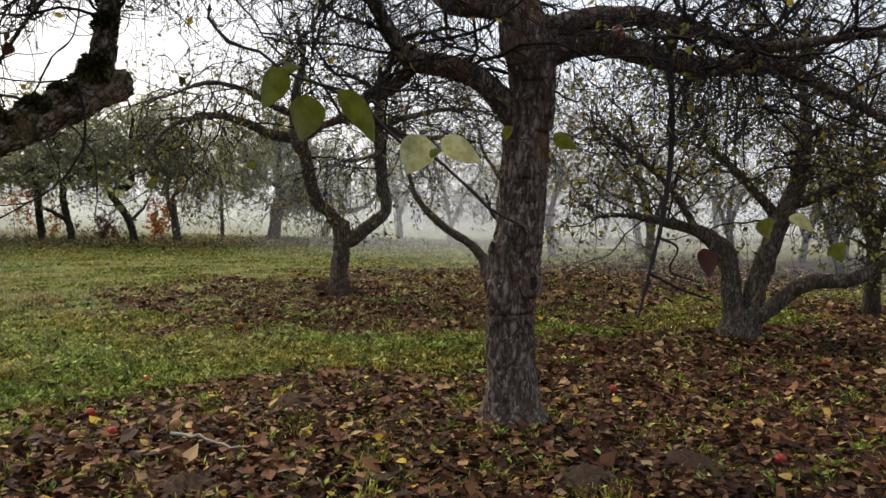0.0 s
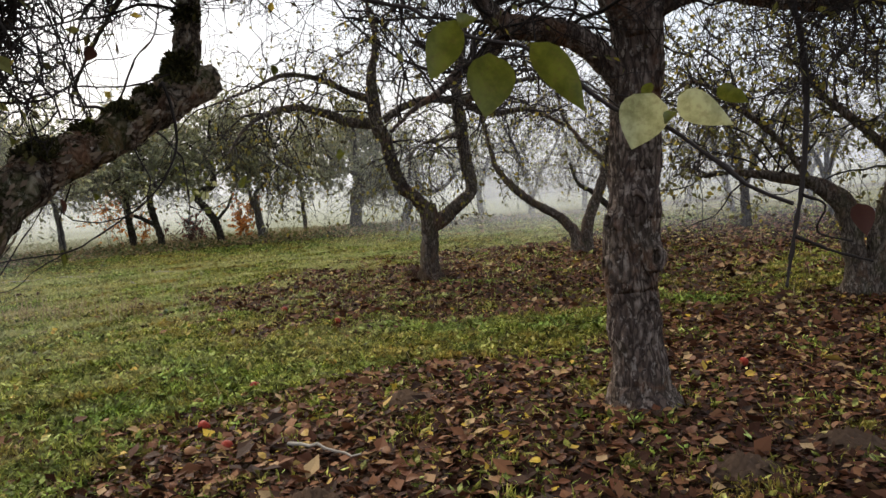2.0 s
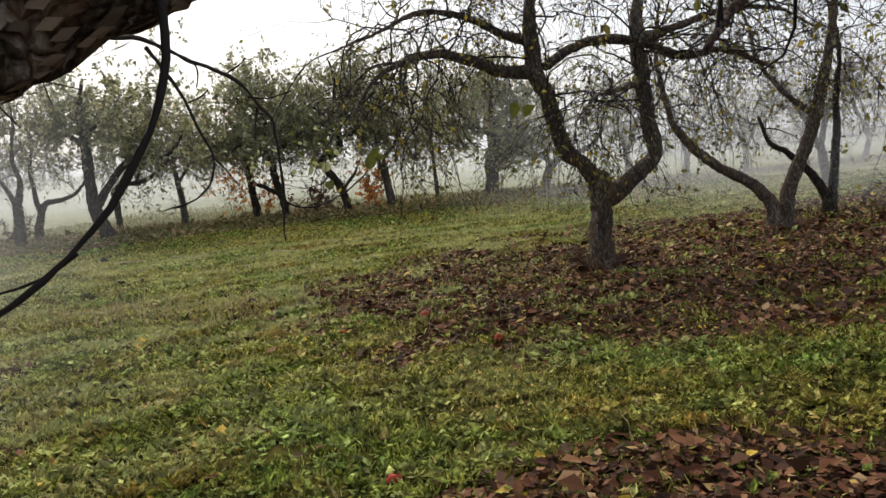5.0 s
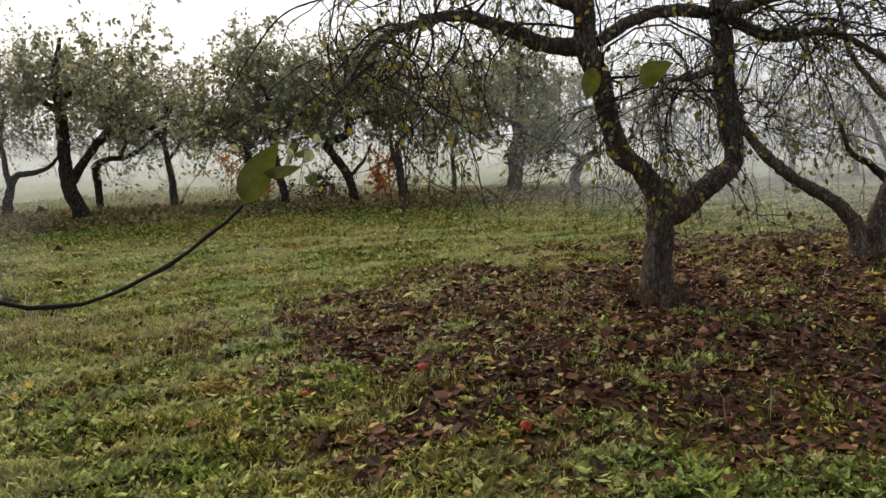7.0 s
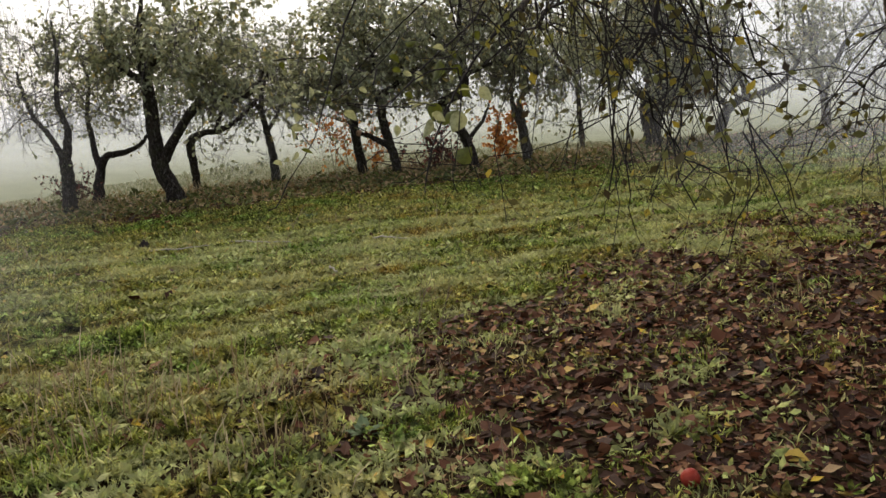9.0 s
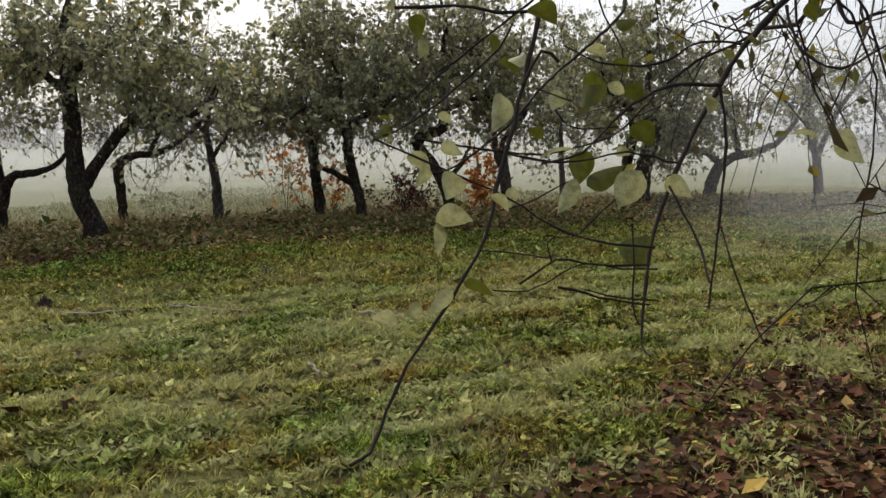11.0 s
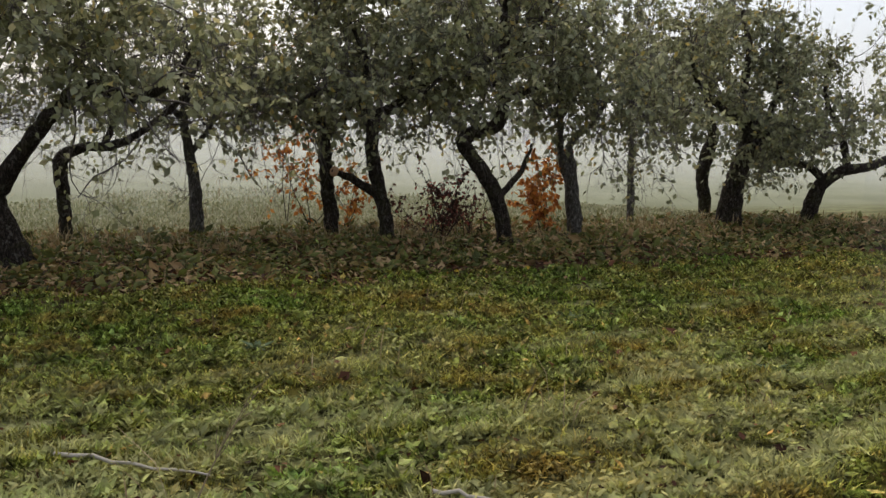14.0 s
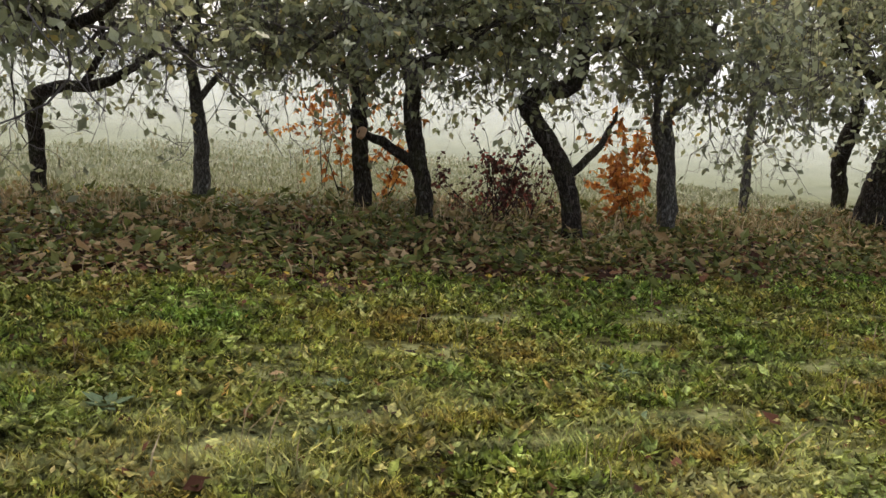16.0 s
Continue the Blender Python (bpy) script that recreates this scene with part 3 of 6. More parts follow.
OLD_TRUNK = [
    [(0.02, 0, -0.05, 0.198), (0, 0, 0.16, 0.175), (-0.02, -0, 0.47, 0.163), (-0.03, -0, 0.7, 0.159), (-0.03, -0, 0.89, 0.178), (-0.01, -0, 1.15, 0.166), (0.01, 0, 1.46, 0.158), (0.03, 0, 1.83, 0.154), (0.06, 0, 2.2, 0.153), (0.03, 0, 2.46, 0.172), (-0.04, -0, 2.68, 0.156), (-0.11, -0, 3.01, 0.137), (-0.18, -0, 3.41, 0.104), (-0.11, -0, 3.88, 0.07), (-0.18, -0, 4.31, 0.037)],
    [(-0.01, -0, 1.96, 0.082), (-0.16, -0.03, 2.14, 0.086), (-0.31, -0.08, 2.26, 0.081), (-0.52, -0.14, 2.32, 0.076), (-0.72, -0.2, 2.34, 0.072), (-0.84, -0.27, 2.44, 0.057), (-0.96, -0.34, 2.64, 0.047), (-1.05, -0.42, 2.89, 0.034), (-1.19, -0.5, 3.17, 0.02)],
    [(0.06, 0, 2.41, 0.112), (0.3, 0.03, 2.52, 0.097), (0.57, 0.08, 2.54, 0.087), (0.89, 0.14, 2.48, 0.08), (1.26, 0.2, 2.43, 0.07), (1.67, 0.27, 2.48, 0.059), (2.1, 0.35, 2.36, 0.044), (2.62, 0.42, 2.13, 0.032), (3.01, 0.5, 1.89, 0.018)],
    [(0.03, 0, 2.57, 0.086), (0.39, -0.1, 2.66, 0.073), (0.68, -0.23, 2.66, 0.061), (1, -0.4, 2.55, 0.048), (1.29, -0.58, 2.42, 0.04), (1.6, -0.77, 2.43, 0.029), (1.88, -0.98, 2.44, 0.022), (2.1, -1.2, 2.32, 0.012)],
    [(-0.07, -0, 2.72, 0.086), (-0.27, 0.1, 2.75, 0.072), (-0.49, 0.24, 2.8, 0.066), (-0.7, 0.41, 3.02, 0.056), (-0.92, 0.6, 3.39, 0.037), (-1.08, 0.8, 3.86, 0.019)],
    [(-0.72, -0, 2.36, 0.049), (-0.88, -0.11, 2.16, 0.04), (-0.99, -0.27, 2.11, 0.032), (-1.12, -0.46, 1.96, 0.022), (-1.26, -0.67, 1.84, 0.013), (-1.35, -0.9, 1.72, 0.008)],
]
LEANING_LIMBS = [
    [(-0, -0.11, 0.88, 0.104), (0.2, -0.07, 1.04, 0.097), (0.39, 0.02, 1.11, 0.092), (0.55, 0.1, 1.16, 0.087), (0.63, 0.21, 1.28, 0.084), (0.66, 0.34, 1.41, 0.089), (0.69, 0.51, 1.53, 0.093), (0.78, 0.73, 1.63, 0.082), (0.87, 0.96, 1.74, 0.082), (0.98, 1.14, 1.86, 0.086), (1.06, 1.33, 1.94, 0.076)],
    [(1, 1.15, 1.89, 0.076), (1.01, 1.2, 2, 0.065), (1.01, 1.26, 2.14, 0.055), (1, 1.32, 2.3, 0.049), (0.97, 1.38, 2.55, 0.039), (1.02, 1.41, 2.81, 0.028)],
    [(0.67, 0.35, 1.51, 0.011), (0.65, 0.31, 1.69, 0.009), (0.7, 0.28, 1.9, 0.007), (0.75, 0.2, 2.1, 0.006), (0.82, 0.23, 2.3, 0.004)],
    [(0.55, 0.1, 1.16, 0.058), (0.61, -0.07, 1.42, 0.046), (0.63, -0.15, 1.7, 0.034), (0.74, -0.22, 1.97, 0.024), (0.79, -0.29, 2.24, 0.013)],
]
FORKED = [
    [(0.01, 0, 0.02, 0.195), (-0.02, -0, 0.19, 0.147), (-0.01, -0, 0.42, 0.132), (0.02, 0, 0.66, 0.129), (0.02, 0, 0.92, 0.14), (0.01, 0, 1.11, 0.128)],
    [(0.01, 0, 1.01, 0.11), (-0.17, -0.06, 1.25, 0.095), (-0.36, -0.14, 1.43, 0.103), (-0.45, -0.2, 1.72, 0.097), (-0.53, -0.26, 2.06, 0.093), (-0.64, -0.33, 2.34, 0.1), (-0.66, -0.39, 2.66, 0.094), (-0.66, -0.44, 3.03, 0.071), (-0.57, -0.48, 3.48, 0.043), (-0.65, -0.56, 3.99, 0.021)],
    [(0.04, 0.01, 0.8, 0.117), (0.21, 0.07, 0.91, 0.117), (0.43, 0.14, 1.09, 0.099), (0.66, 0.22, 1.33, 0.09), (0.59, 0.24, 1.73, 0.093), (0.54, 0.26, 2.25, 0.104), (0.5, 0.29, 2.73, 0.087), (0.55, 0.35, 3.22, 0.063), (0.68, 0.42, 3.83, 0.034), (0.63, 0.45, 4.34, 0.017)],
    [(-0.65, -0.15, 2.37, 0.091), (-1.01, -0.38, 2.38, 0.073), (-1.32, -0.67, 2.51, 0.063), (-1.61, -0.99, 2.58, 0.05), (-1.9, -1.34, 2.49, 0.036), (-2.12, -1.69, 2.31, 0.025), (-2.28, -2.05, 1.95, 0.014)],
    [(-0.56, -0.13, 2.41, 0.057), (-0.25, 0.02, 2.61, 0.057), (0.09, 0.22, 2.7, 0.058), (0.55, 0.46, 2.65, 0.059), (1.02, 0.71, 2.47, 0.051), (1.57, 1, 2.52, 0.04), (2.14, 1.3, 2.27, 0.025)],
    [(-0.69, -0.15, 2.69, 0.062), (-0.98, -0.45, 2.79, 0.05), (-1.34, -0.86, 2.97, 0.037), (-1.72, -1.34, 2.98, 0.028), (-2.05, -1.84, 2.74, 0.019), (-2.27, -2.36, 2.56, 0.011)],
    [(0.5, 0.11, 2.63, 0.057), (1, 0.43, 2.8, 0.046), (1.55, 0.85, 2.98, 0.036), (2.21, 1.34, 3, 0.025), (2.73, 1.84, 2.78, 0.016)],
    [(0.52, 0.12, 2.18, 0.04), (0.29, -0.33, 2.07, 0.027), (0.08, -0.95, 1.99, 0.02), (-0.1, -1.66, 1.73, 0.012)],
]
V_STEMS = [
    [(0.04, 0.01, -0.01, 0.141), (-0.05, 0, 0.41, 0.105), (-0.35, -0.04, 0.72, 0.086), (-0.72, -0.11, 0.94, 0.078), (-1.1, -0.16, 1.24, 0.07), (-1.43, -0.21, 1.65, 0.054), (-1.57, -0.21, 2.15, 0.043), (-1.67, -0.2, 2.84, 0.031), (-1.58, -0.15, 3.52, 0.019)],
    [(0.16, 0.04, -0.01, 0.141), (0.2, 0.02, 0.48, 0.113), (0.32, 0.02, 0.84, 0.104), (0.53, 0.03, 1.35, 0.096), (0.67, 0.03, 1.87, 0.095), (0.77, 0.01, 2.38, 0.075), (0.86, -0.02, 2.96, 0.06), (0.91, -0.05, 3.66, 0.037), (0.82, -0.12, 4.22, 0.018)],
    [(0.63, 0.14, 1.65, 0.054), (0.2, 0.18, 2.06, 0.043), (-0.14, 0.3, 2.55, 0.035), (-0.25, 0.51, 3.12, 0.024), (-0.52, 0.7, 3.79, 0.016)],
]
BEHIND_V = [
    [(-0.04, -0.01, -0.02, 0.098), (-0.08, 0.01, 0.34, 0.084), (-0.34, -0.01, 0.75, 0.071), (-0.72, -0.06, 1.12, 0.053), (-0.97, -0.06, 1.27, 0.04), (-1.13, -0.05, 1.71, 0.027)],
    [(0.01, 0, -0.02, 0.089), (0.07, -0.02, 0.78, 0.075), (0.1, -0.07, 1.47, 0.065), (0.09, -0.14, 2.07, 0.052), (0.13, -0.2, 2.81, 0.034), (-0.06, -0.32, 3.55, 0.021)],
]
SHADY = [
    [(-0.07, -0, 0, 0.156), (-0.11, 0.01, 0.43, 0.124), (-0.15, 0.03, 0.75, 0.117), (-0.24, 0.06, 1.01, 0.124), (-0.53, 0.07, 1.22, 0.078), (-0.97, 0.09, 1.33, 0.059), (-1.36, 0.11, 1.39, 0.039), (-1.74, 0.13, 1.36, 0.026)],
    [(0.08, 0, -0, 0.15), (0.15, -0.01, 0.55, 0.126), (0.23, -0.04, 0.88, 0.122), (0.32, -0.07, 1.23, 0.115), (0.48, -0.1, 1.67, 0.108), (0.58, -0.14, 2.13, 0.088), (0.56, -0.18, 2.62, 0.069), (0.47, -0.23, 3.11, 0.049), (0.5, -0.28, 3.7, 0.031)],
    [(-0.21, -0.01, -0.46, 0.098), (-0.05, -0.06, -0.06, 0.091), (0.1, -0.14, 0.18, 0.087), (0.27, -0.24, 0.38, 0.089), (0.45, -0.35, 0.58, 0.087), (0.68, -0.46, 0.71, 0.086), (1.01, -0.58, 0.76, 0.079), (1.47, -0.7, 1.05, 0.066), (1.84, -0.82, 1.63, 0.041)],
    [(0.44, 0.02, 1.38, 0.077), (0.19, 0.11, 1.65, 0.058), (-0.02, 0.24, 1.92, 0.053), (-0.3, 0.4, 2.21, 0.04), (-0.51, 0.58, 2.63, 0.027), (-0.59, 0.78, 3.2, 0.017)],
    [(0.53, 0.02, 1.57, 0.071), (0.94, -0.04, 1.75, 0.064), (1.38, -0.15, 2.11, 0.05), (1.67, -0.27, 2.64, 0.031), (1.69, -0.43, 3.15, 0.018)],
    [(-0.56, -0.02, 1.22, 0.045), (-0.98, -0.17, 1.74, 0.038), (-1.4, -0.38, 2.05, 0.028), (-1.88, -0.63, 2.34, 0.021), (-2.22, -0.89, 2.21, 0.012)],
]
ELBOW = [
    [(0.05, 0.02, -0.03, 0.207), (0.01, 0, 0.18, 0.164), (-0.11, -0.04, 0.5, 0.142), (-0.22, -0.08, 0.81, 0.141), (-0.24, -0.08, 1.09, 0.126), (-0.25, -0.08, 1.47, 0.122), (-0.26, -0.09, 1.94, 0.114), (-0.27, -0.09, 2.41, 0.099), (-0.29, -0.1, 3, 0.068), (-0.17, -0.06, 3.58, 0.03)],
    [(-0.2, -0.07, 0.76, 0.099), (0.1, -0.01, 1.18, 0.087), (0.41, 0.04, 1.55, 0.079), (0.72, 0.07, 1.83, 0.082), (1.04, 0.1, 1.84, 0.068), (1.41, 0.14, 1.79, 0.047), (1.77, 0.17, 1.98, 0.03), (2.01, 0.16, 2.36, 0.016)],
    [(-0.26, -0.09, 2.15, 0.069), (-0.72, -0.04, 2.42, 0.056), (-1.25, 0.07, 2.64, 0.039), (-1.91, 0.19, 2.8, 0.022)],
    [(-0.27, -0.09, 2.41, 0.062), (0.27, -0.11, 2.67, 0.047), (0.84, -0.21, 2.9, 0.032), (1.35, -0.38, 3.28, 0.016)],
]
HOOKED = [
    [(-0.09, -0.03, -0.01, 0.084), (-0.1, -0.03, 0.31, 0.075), (-0.11, -0.04, 0.73, 0.079), (-0.14, -0.05, 1.04, 0.091), (0.04, 0.01, 1.2, 0.07), (0.36, 0.12, 1.25, 0.058), (0.63, 0.22, 1.33, 0.05), (0.91, 0.31, 1.54, 0.041), (1.23, 0.42, 1.83, 0.033), (1.46, 0.5, 2.31, 0.02)],
    [(0.36, 0.12, 1.25, 0.041), (0.45, 0.28, 1.65, 0.033), (0.28, 0.41, 2.14, 0.025), (0.25, 0.61, 2.64, 0.017)],
]
PALE_STEM = [
    [(0.07, 0.03, 0.15, 0.099), (0.05, 0.02, 0.66, 0.081), (-0.01, -0, 1.15, 0.071), (-0.08, -0.03, 1.59, 0.053), (-0.01, -0, 2.19, 0.04), (-0.08, -0.03, 2.78, 0.026)],
    [(-0.08, -0.03, 1.59, 0.044), (-0.32, -0.31, 1.92, 0.035), (-0.57, -0.69, 1.9, 0.026), (-0.62, -1.06, 1.56, 0.017)],
    [(-0.06, -0.02, 1.76, 0.044), (0.26, 0.39, 1.87, 0.036), (0.49, 0.91, 1.61, 0.023)],
    [(-0.01, -0, 1.15, 0.045), (0.17, 0.19, 1.51, 0.036), (0.34, 0.43, 2.04, 0.027), (0.42, 0.67, 2.67, 0.018)],
]
OUTER_LEFT = [
    [(-0.04, -0.01, -0.02, 0.108), (0.07, 0.03, 0.6, 0.088), (0.22, 0.08, 0.93, 0.072), (0.6, 0.21, 1, 0.053), (0.9, 0.31, 1.16, 0.038), (1.2, 0.41, 1.54, 0.023)],
    [(0.09, 0.03, 0.66, 0.065), (-0.03, 0.08, 1.13, 0.057), (-0.16, 0.16, 1.73, 0.042), (-0.16, 0.31, 2.33, 0.031), (-0.4, 0.39, 2.94, 0.019)],
]
STOUT_POST = [
    [(0.15, 0.05, 0.13, 0.113), (0.09, 0.03, 0.59, 0.097), (0.05, 0.01, 1.04, 0.096), (0.02, 0.01, 1.4, 0.089), (-0.07, -0.02, 1.84, 0.059), (-0.18, -0.05, 2.34, 0.04), (-0.08, -0.02, 2.91, 0.025), (-0.15, -0.05, 3.47, 0.014)],
    [(0.02, 0.01, 1.48, 0.052), (-0.26, -0.28, 1.82, 0.036), (-0.53, -0.66, 1.88, 0.028), (-0.7, -1.05, 1.65, 0.017)],
    [(0.04, 0.01, 1.4, 0.052), (0.31, 0.22, 1.85, 0.037), (0.37, 0.42, 2.45, 0.03), (0.21, 0.59, 3.06, 0.019)],
]
CROOKED = [
    [(0.07, 0.02, 0.02, 0.093), (0.05, 0.02, 0.38, 0.093), (-0.04, -0.01, 0.73, 0.092), (-0.12, -0.04, 1.08, 0.095), (-0.16, -0.05, 1.43, 0.088), (-0.11, -0.03, 1.71, 0.07), (0.1, 0.03, 1.86, 0.063), (0.26, 0.08, 2.03, 0.049), (0.35, 0.11, 2.41, 0.038), (0.28, 0.08, 2.88, 0.028), (0.39, 0.12, 3.48, 0.017)],
    [(0.01, 0, 0.63, 0.064), (-0.19, -0.13, 0.8, 0.06), (-0.35, -0.29, 0.93, 0.052), (-0.5, -0.47, 1.01, 0.034)],
    [(-0.11, -0.03, 1.71, 0.049), (-0.35, -0.33, 1.97, 0.034), (-0.6, -0.74, 2.01, 0.027), (-0.81, -1.19, 1.73, 0.016)],
    [(0.26, 0.08, 2.03, 0.042), (0.57, 0.37, 2.23, 0.032), (0.84, 0.75, 2.11, 0.022), (0.9, 1.11, 1.84, 0.015)],
    [(-0.14, -0.04, 1.43, 0.056), (-0.34, -0, 1.92, 0.042), (-0.34, 0.15, 2.48, 0.032), (-0.62, 0.24, 3.05, 0.021), (-0.56, 0.46, 3.71, 0.014)],
]
SNAKE = [
    [(0.22, 0.07, 0.05, 0.109), (0.15, 0.05, 0.41, 0.101), (0.04, 0.01, 0.77, 0.104), (-0.13, -0.04, 1.05, 0.104), (-0.29, -0.09, 1.27, 0.1), (-0.39, -0.12, 1.43, 0.107), (-0.27, -0.08, 1.56, 0.099), (-0.03, -0.01, 1.63, 0.096), (0.08, 0.03, 1.76, 0.099), (0.1, 0.03, 2.11, 0.078), (0.07, 0.02, 2.53, 0.067), (0.07, 0.02, 3, 0.052), (0.09, 0.03, 3.54, 0.035), (-0.03, -0.01, 4.07, 0.017)],
    [(0.08, 0.02, 2.46, 0.046), (0.33, 0.25, 2.83, 0.035), (0.54, 0.54, 3.21, 0.029), (0.61, 0.82, 3.81, 0.015)],
    [(0.08, 0.03, 2.32, 0.046), (-0.21, -0.19, 2.64, 0.035), (-0.44, -0.44, 2.95, 0.027), (-0.52, -0.68, 3.43, 0.013)],
    [(0.1, 0.03, 1.97, 0.049), (0.35, 0.31, 2.13, 0.039), (0.64, 0.69, 2.23, 0.029), (0.96, 1.13, 2, 0.019)],
    [(0.09, 0.03, 2.18, 0.049), (-0.17, -0.28, 2.23, 0.038), (-0.48, -0.7, 2.26, 0.027), (-0.67, -1.15, 1.97, 0.016)],
    [(0.07, 0.02, 2.6, 0.042), (0.14, 0.42, 3.06, 0.032), (0.25, 1, 3.06, 0.026), (0.37, 1.68, 2.76, 0.016)],
    [(0.09, 0.03, 0.7, 0.05), (0.28, 0.21, 0.97, 0.043), (0.34, 0.41, 1.13, 0.033), (0.39, 0.64, 1.42, 0.019)],
]
STUMPY = [
    [(0.15, 0.05, 0.09, 0.112), (0.1, 0.03, 0.48, 0.111), (0.05, 0.01, 0.88, 0.099), (-0.06, -0.02, 1.15, 0.075), (-0.13, -0.04, 1.42, 0.047), (-0.13, -0.04, 1.89, 0.031), (-0.24, -0.07, 2.49, 0.019)],
    [(0.32, 0.1, 1.79, 0.039), (0.58, 0, 2.13, 0.031), (0.89, -0.16, 2.06, 0.023), (1.14, -0.38, 1.76, 0.015)],
    [(0.07, 0.02, 0.84, 0.079), (0.05, 0.05, 1.11, 0.063), (-0, 0.08, 1.39, 0.055), (0.13, 0.18, 1.63, 0.055), (0.3, 0.29, 1.79, 0.04), (0.34, 0.37, 2.38, 0.032), (0.25, 0.42, 3, 0.024), (0.28, 0.5, 3.7, 0.016)],
]
SLIM = [
    [(0.41, 0.13, 0.2, 0.068), (0.37, 0.11, 0.95, 0.058), (0.34, 0.1, 1.61, 0.053), (0.26, 0.08, 2.36, 0.043), (0.28, 0.09, 3.01, 0.028), (0.15, 0.05, 3.65, 0.019)],
]
BUSHY = [
    [(0.47, 0.14, -0.04, 0.237), (0.49, 0.15, 0.46, 0.198), (0.57, 0.17, 0.93, 0.178), (0.68, 0.21, 1.4, 0.14), (0.73, 0.22, 1.86, 0.121), (0.56, 0.17, 2.4, 0.083), (0.59, 0.18, 3.13, 0.055), (0.45, 0.14, 3.74, 0.032)],
    [(0.71, 0.22, 1.58, 0.093), (1.04, 0.47, 2.06, 0.066), (1.18, 0.73, 2.72, 0.047), (1.05, 0.95, 3.48, 0.029)],
    [(0.7, 0.21, 1.77, 0.084), (0.22, -0.08, 2.11, 0.064), (-0.16, -0.42, 2.45, 0.045), (-0.37, -0.74, 3.03, 0.026)],
    [(0.65, 0.2, 1.3, 0.065), (0.93, 0.16, 1.59, 0.051), (1.11, 0.03, 1.82, 0.036), (1.44, -0.08, 1.79, 0.022)],
]
BUSHY_TWIN = [
    [(0.38, 0.12, 0.32, 0.12), (0.29, 0.09, 0.69, 0.12), (0.31, 0.1, 1.13, 0.141), (0.43, 0.13, 1.67, 0.108), (0.28, 0.09, 2.3, 0.075), (0.32, 0.1, 3.04, 0.048), (0.07, 0.02, 3.76, 0.026)],
]
LOW_ARM = [
    [(-0.14, -0.04, 0.18, 0.151), (-0.05, -0.01, 0.58, 0.135), (0.12, 0.04, 0.89, 0.12), (0.43, 0.13, 1.07, 0.1), (0.85, 0.26, 1.16, 0.085), (1.39, 0.43, 1.47, 0.065), (1.79, 0.55, 2.17, 0.039), (1.78, 0.55, 3.04, 0.024)],
    [(0.12, 0.04, 0.86, 0.08), (-0.18, 0.05, 1.12, 0.07), (-0.66, 0.05, 1.25, 0.051), (-0.86, 0.15, 1.6, 0.031)],
    [(0.48, 0.15, 1.05, 0.07), (0.34, 0.2, 1.74, 0.06), (0.01, 0.25, 2.42, 0.045), (0.05, 0.43, 3.22, 0.03)],
]
OUTER_STEM = [
    [(0.01, 0, -0.05, 0.131), (0.01, 0, 0.29, 0.115), (0.02, 0.01, 0.71, 0.107), (0.02, 0.01, 1, 0.099), (0.13, 0.05, 1.43, 0.061), (0.03, 0.01, 1.99, 0.045), (0.12, 0.04, 2.65, 0.03), (0.11, 0.04, 3.29, 0.018)],
    [(0.02, 0.01, 0.94, 0.061), (-0.25, 0.03, 1.38, 0.046), (-0.66, 0.07, 1.83, 0.035), (-0.95, 0.18, 2.52, 0.023)],
]
LEAFY_SPRAY = [
    [(-0.501, 1.751, 1.953, 0.004), (-0.446, 1.73, 1.874, 0.0031), (-0.401, 1.71, 1.827, 0.0026), (-0.338, 1.693, 1.806, 0.0026), (-0.27, 1.675, 1.76, 0.0021), (-0.187, 1.661, 1.74, 0.0021), (-0.124, 1.643, 1.692, 0.002), (-0.071, 1.623, 1.643, 0.002), (-0.015, 1.606, 1.622, 0.0016), (0.031, 1.587, 1.583, 0.0015), (0.078, 1.567, 1.541, 0.0015), (0.132, 1.549, 1.512, 0.0011)],
]
LEAFY_SPRAY_LEAVES = [
    (-0.268, 1.548, 1.759, -0.304, 1.560, 1.689, 0.047),
    (-0.266, 1.538, 1.757, -0.241, 1.561, 1.762, 0.019),
    (-0.228, 1.539, 1.715, -0.237, 1.553, 1.638, 0.063),
    (-0.177, 1.545, 1.725, -0.114, 1.565, 1.640, 0.045),
    (-0.032, 1.544, 1.655, -0.059, 1.557, 1.589, 0.062),
    (-0.003, 1.546, 1.649, 0.068, 1.571, 1.613, 0.041),
    (0.347, 2.880, 1.779, 0.432, 2.905, 1.735, 0.048),
    (-0.021, 1.542, 1.621, 0.000, 1.565, 1.632, 0.015),
]
LONG_SHOOT = [
    [(1.355, 5.476, 2.497, 0.0245), (1.357, 5.366, 2.304, 0.0189), (1.345, 5.255, 2.075, 0.0169), (1.312, 5.141, 1.8, 0.0165), (1.248, 5.024, 1.469, 0.0146), (1.168, 4.911, 1.215, 0.0127), (1.104, 4.802, 1.034, 0.0093), (1.062, 4.699, 0.977, 0.0076)],
    [(1.145, 4.81, 1.206, 0.0093), (1.305, 4.757, 1.133, 0.0077), (1.466, 4.704, 1.082, 0.0061)],
    [(1.184, 4.821, 1.409, 0.0093), (1.313, 4.884, 1.349, 0.0063), (1.291, 4.945, 1.217, 0.0064), (1.486, 5.008, 1.154, 0.0049)],
]
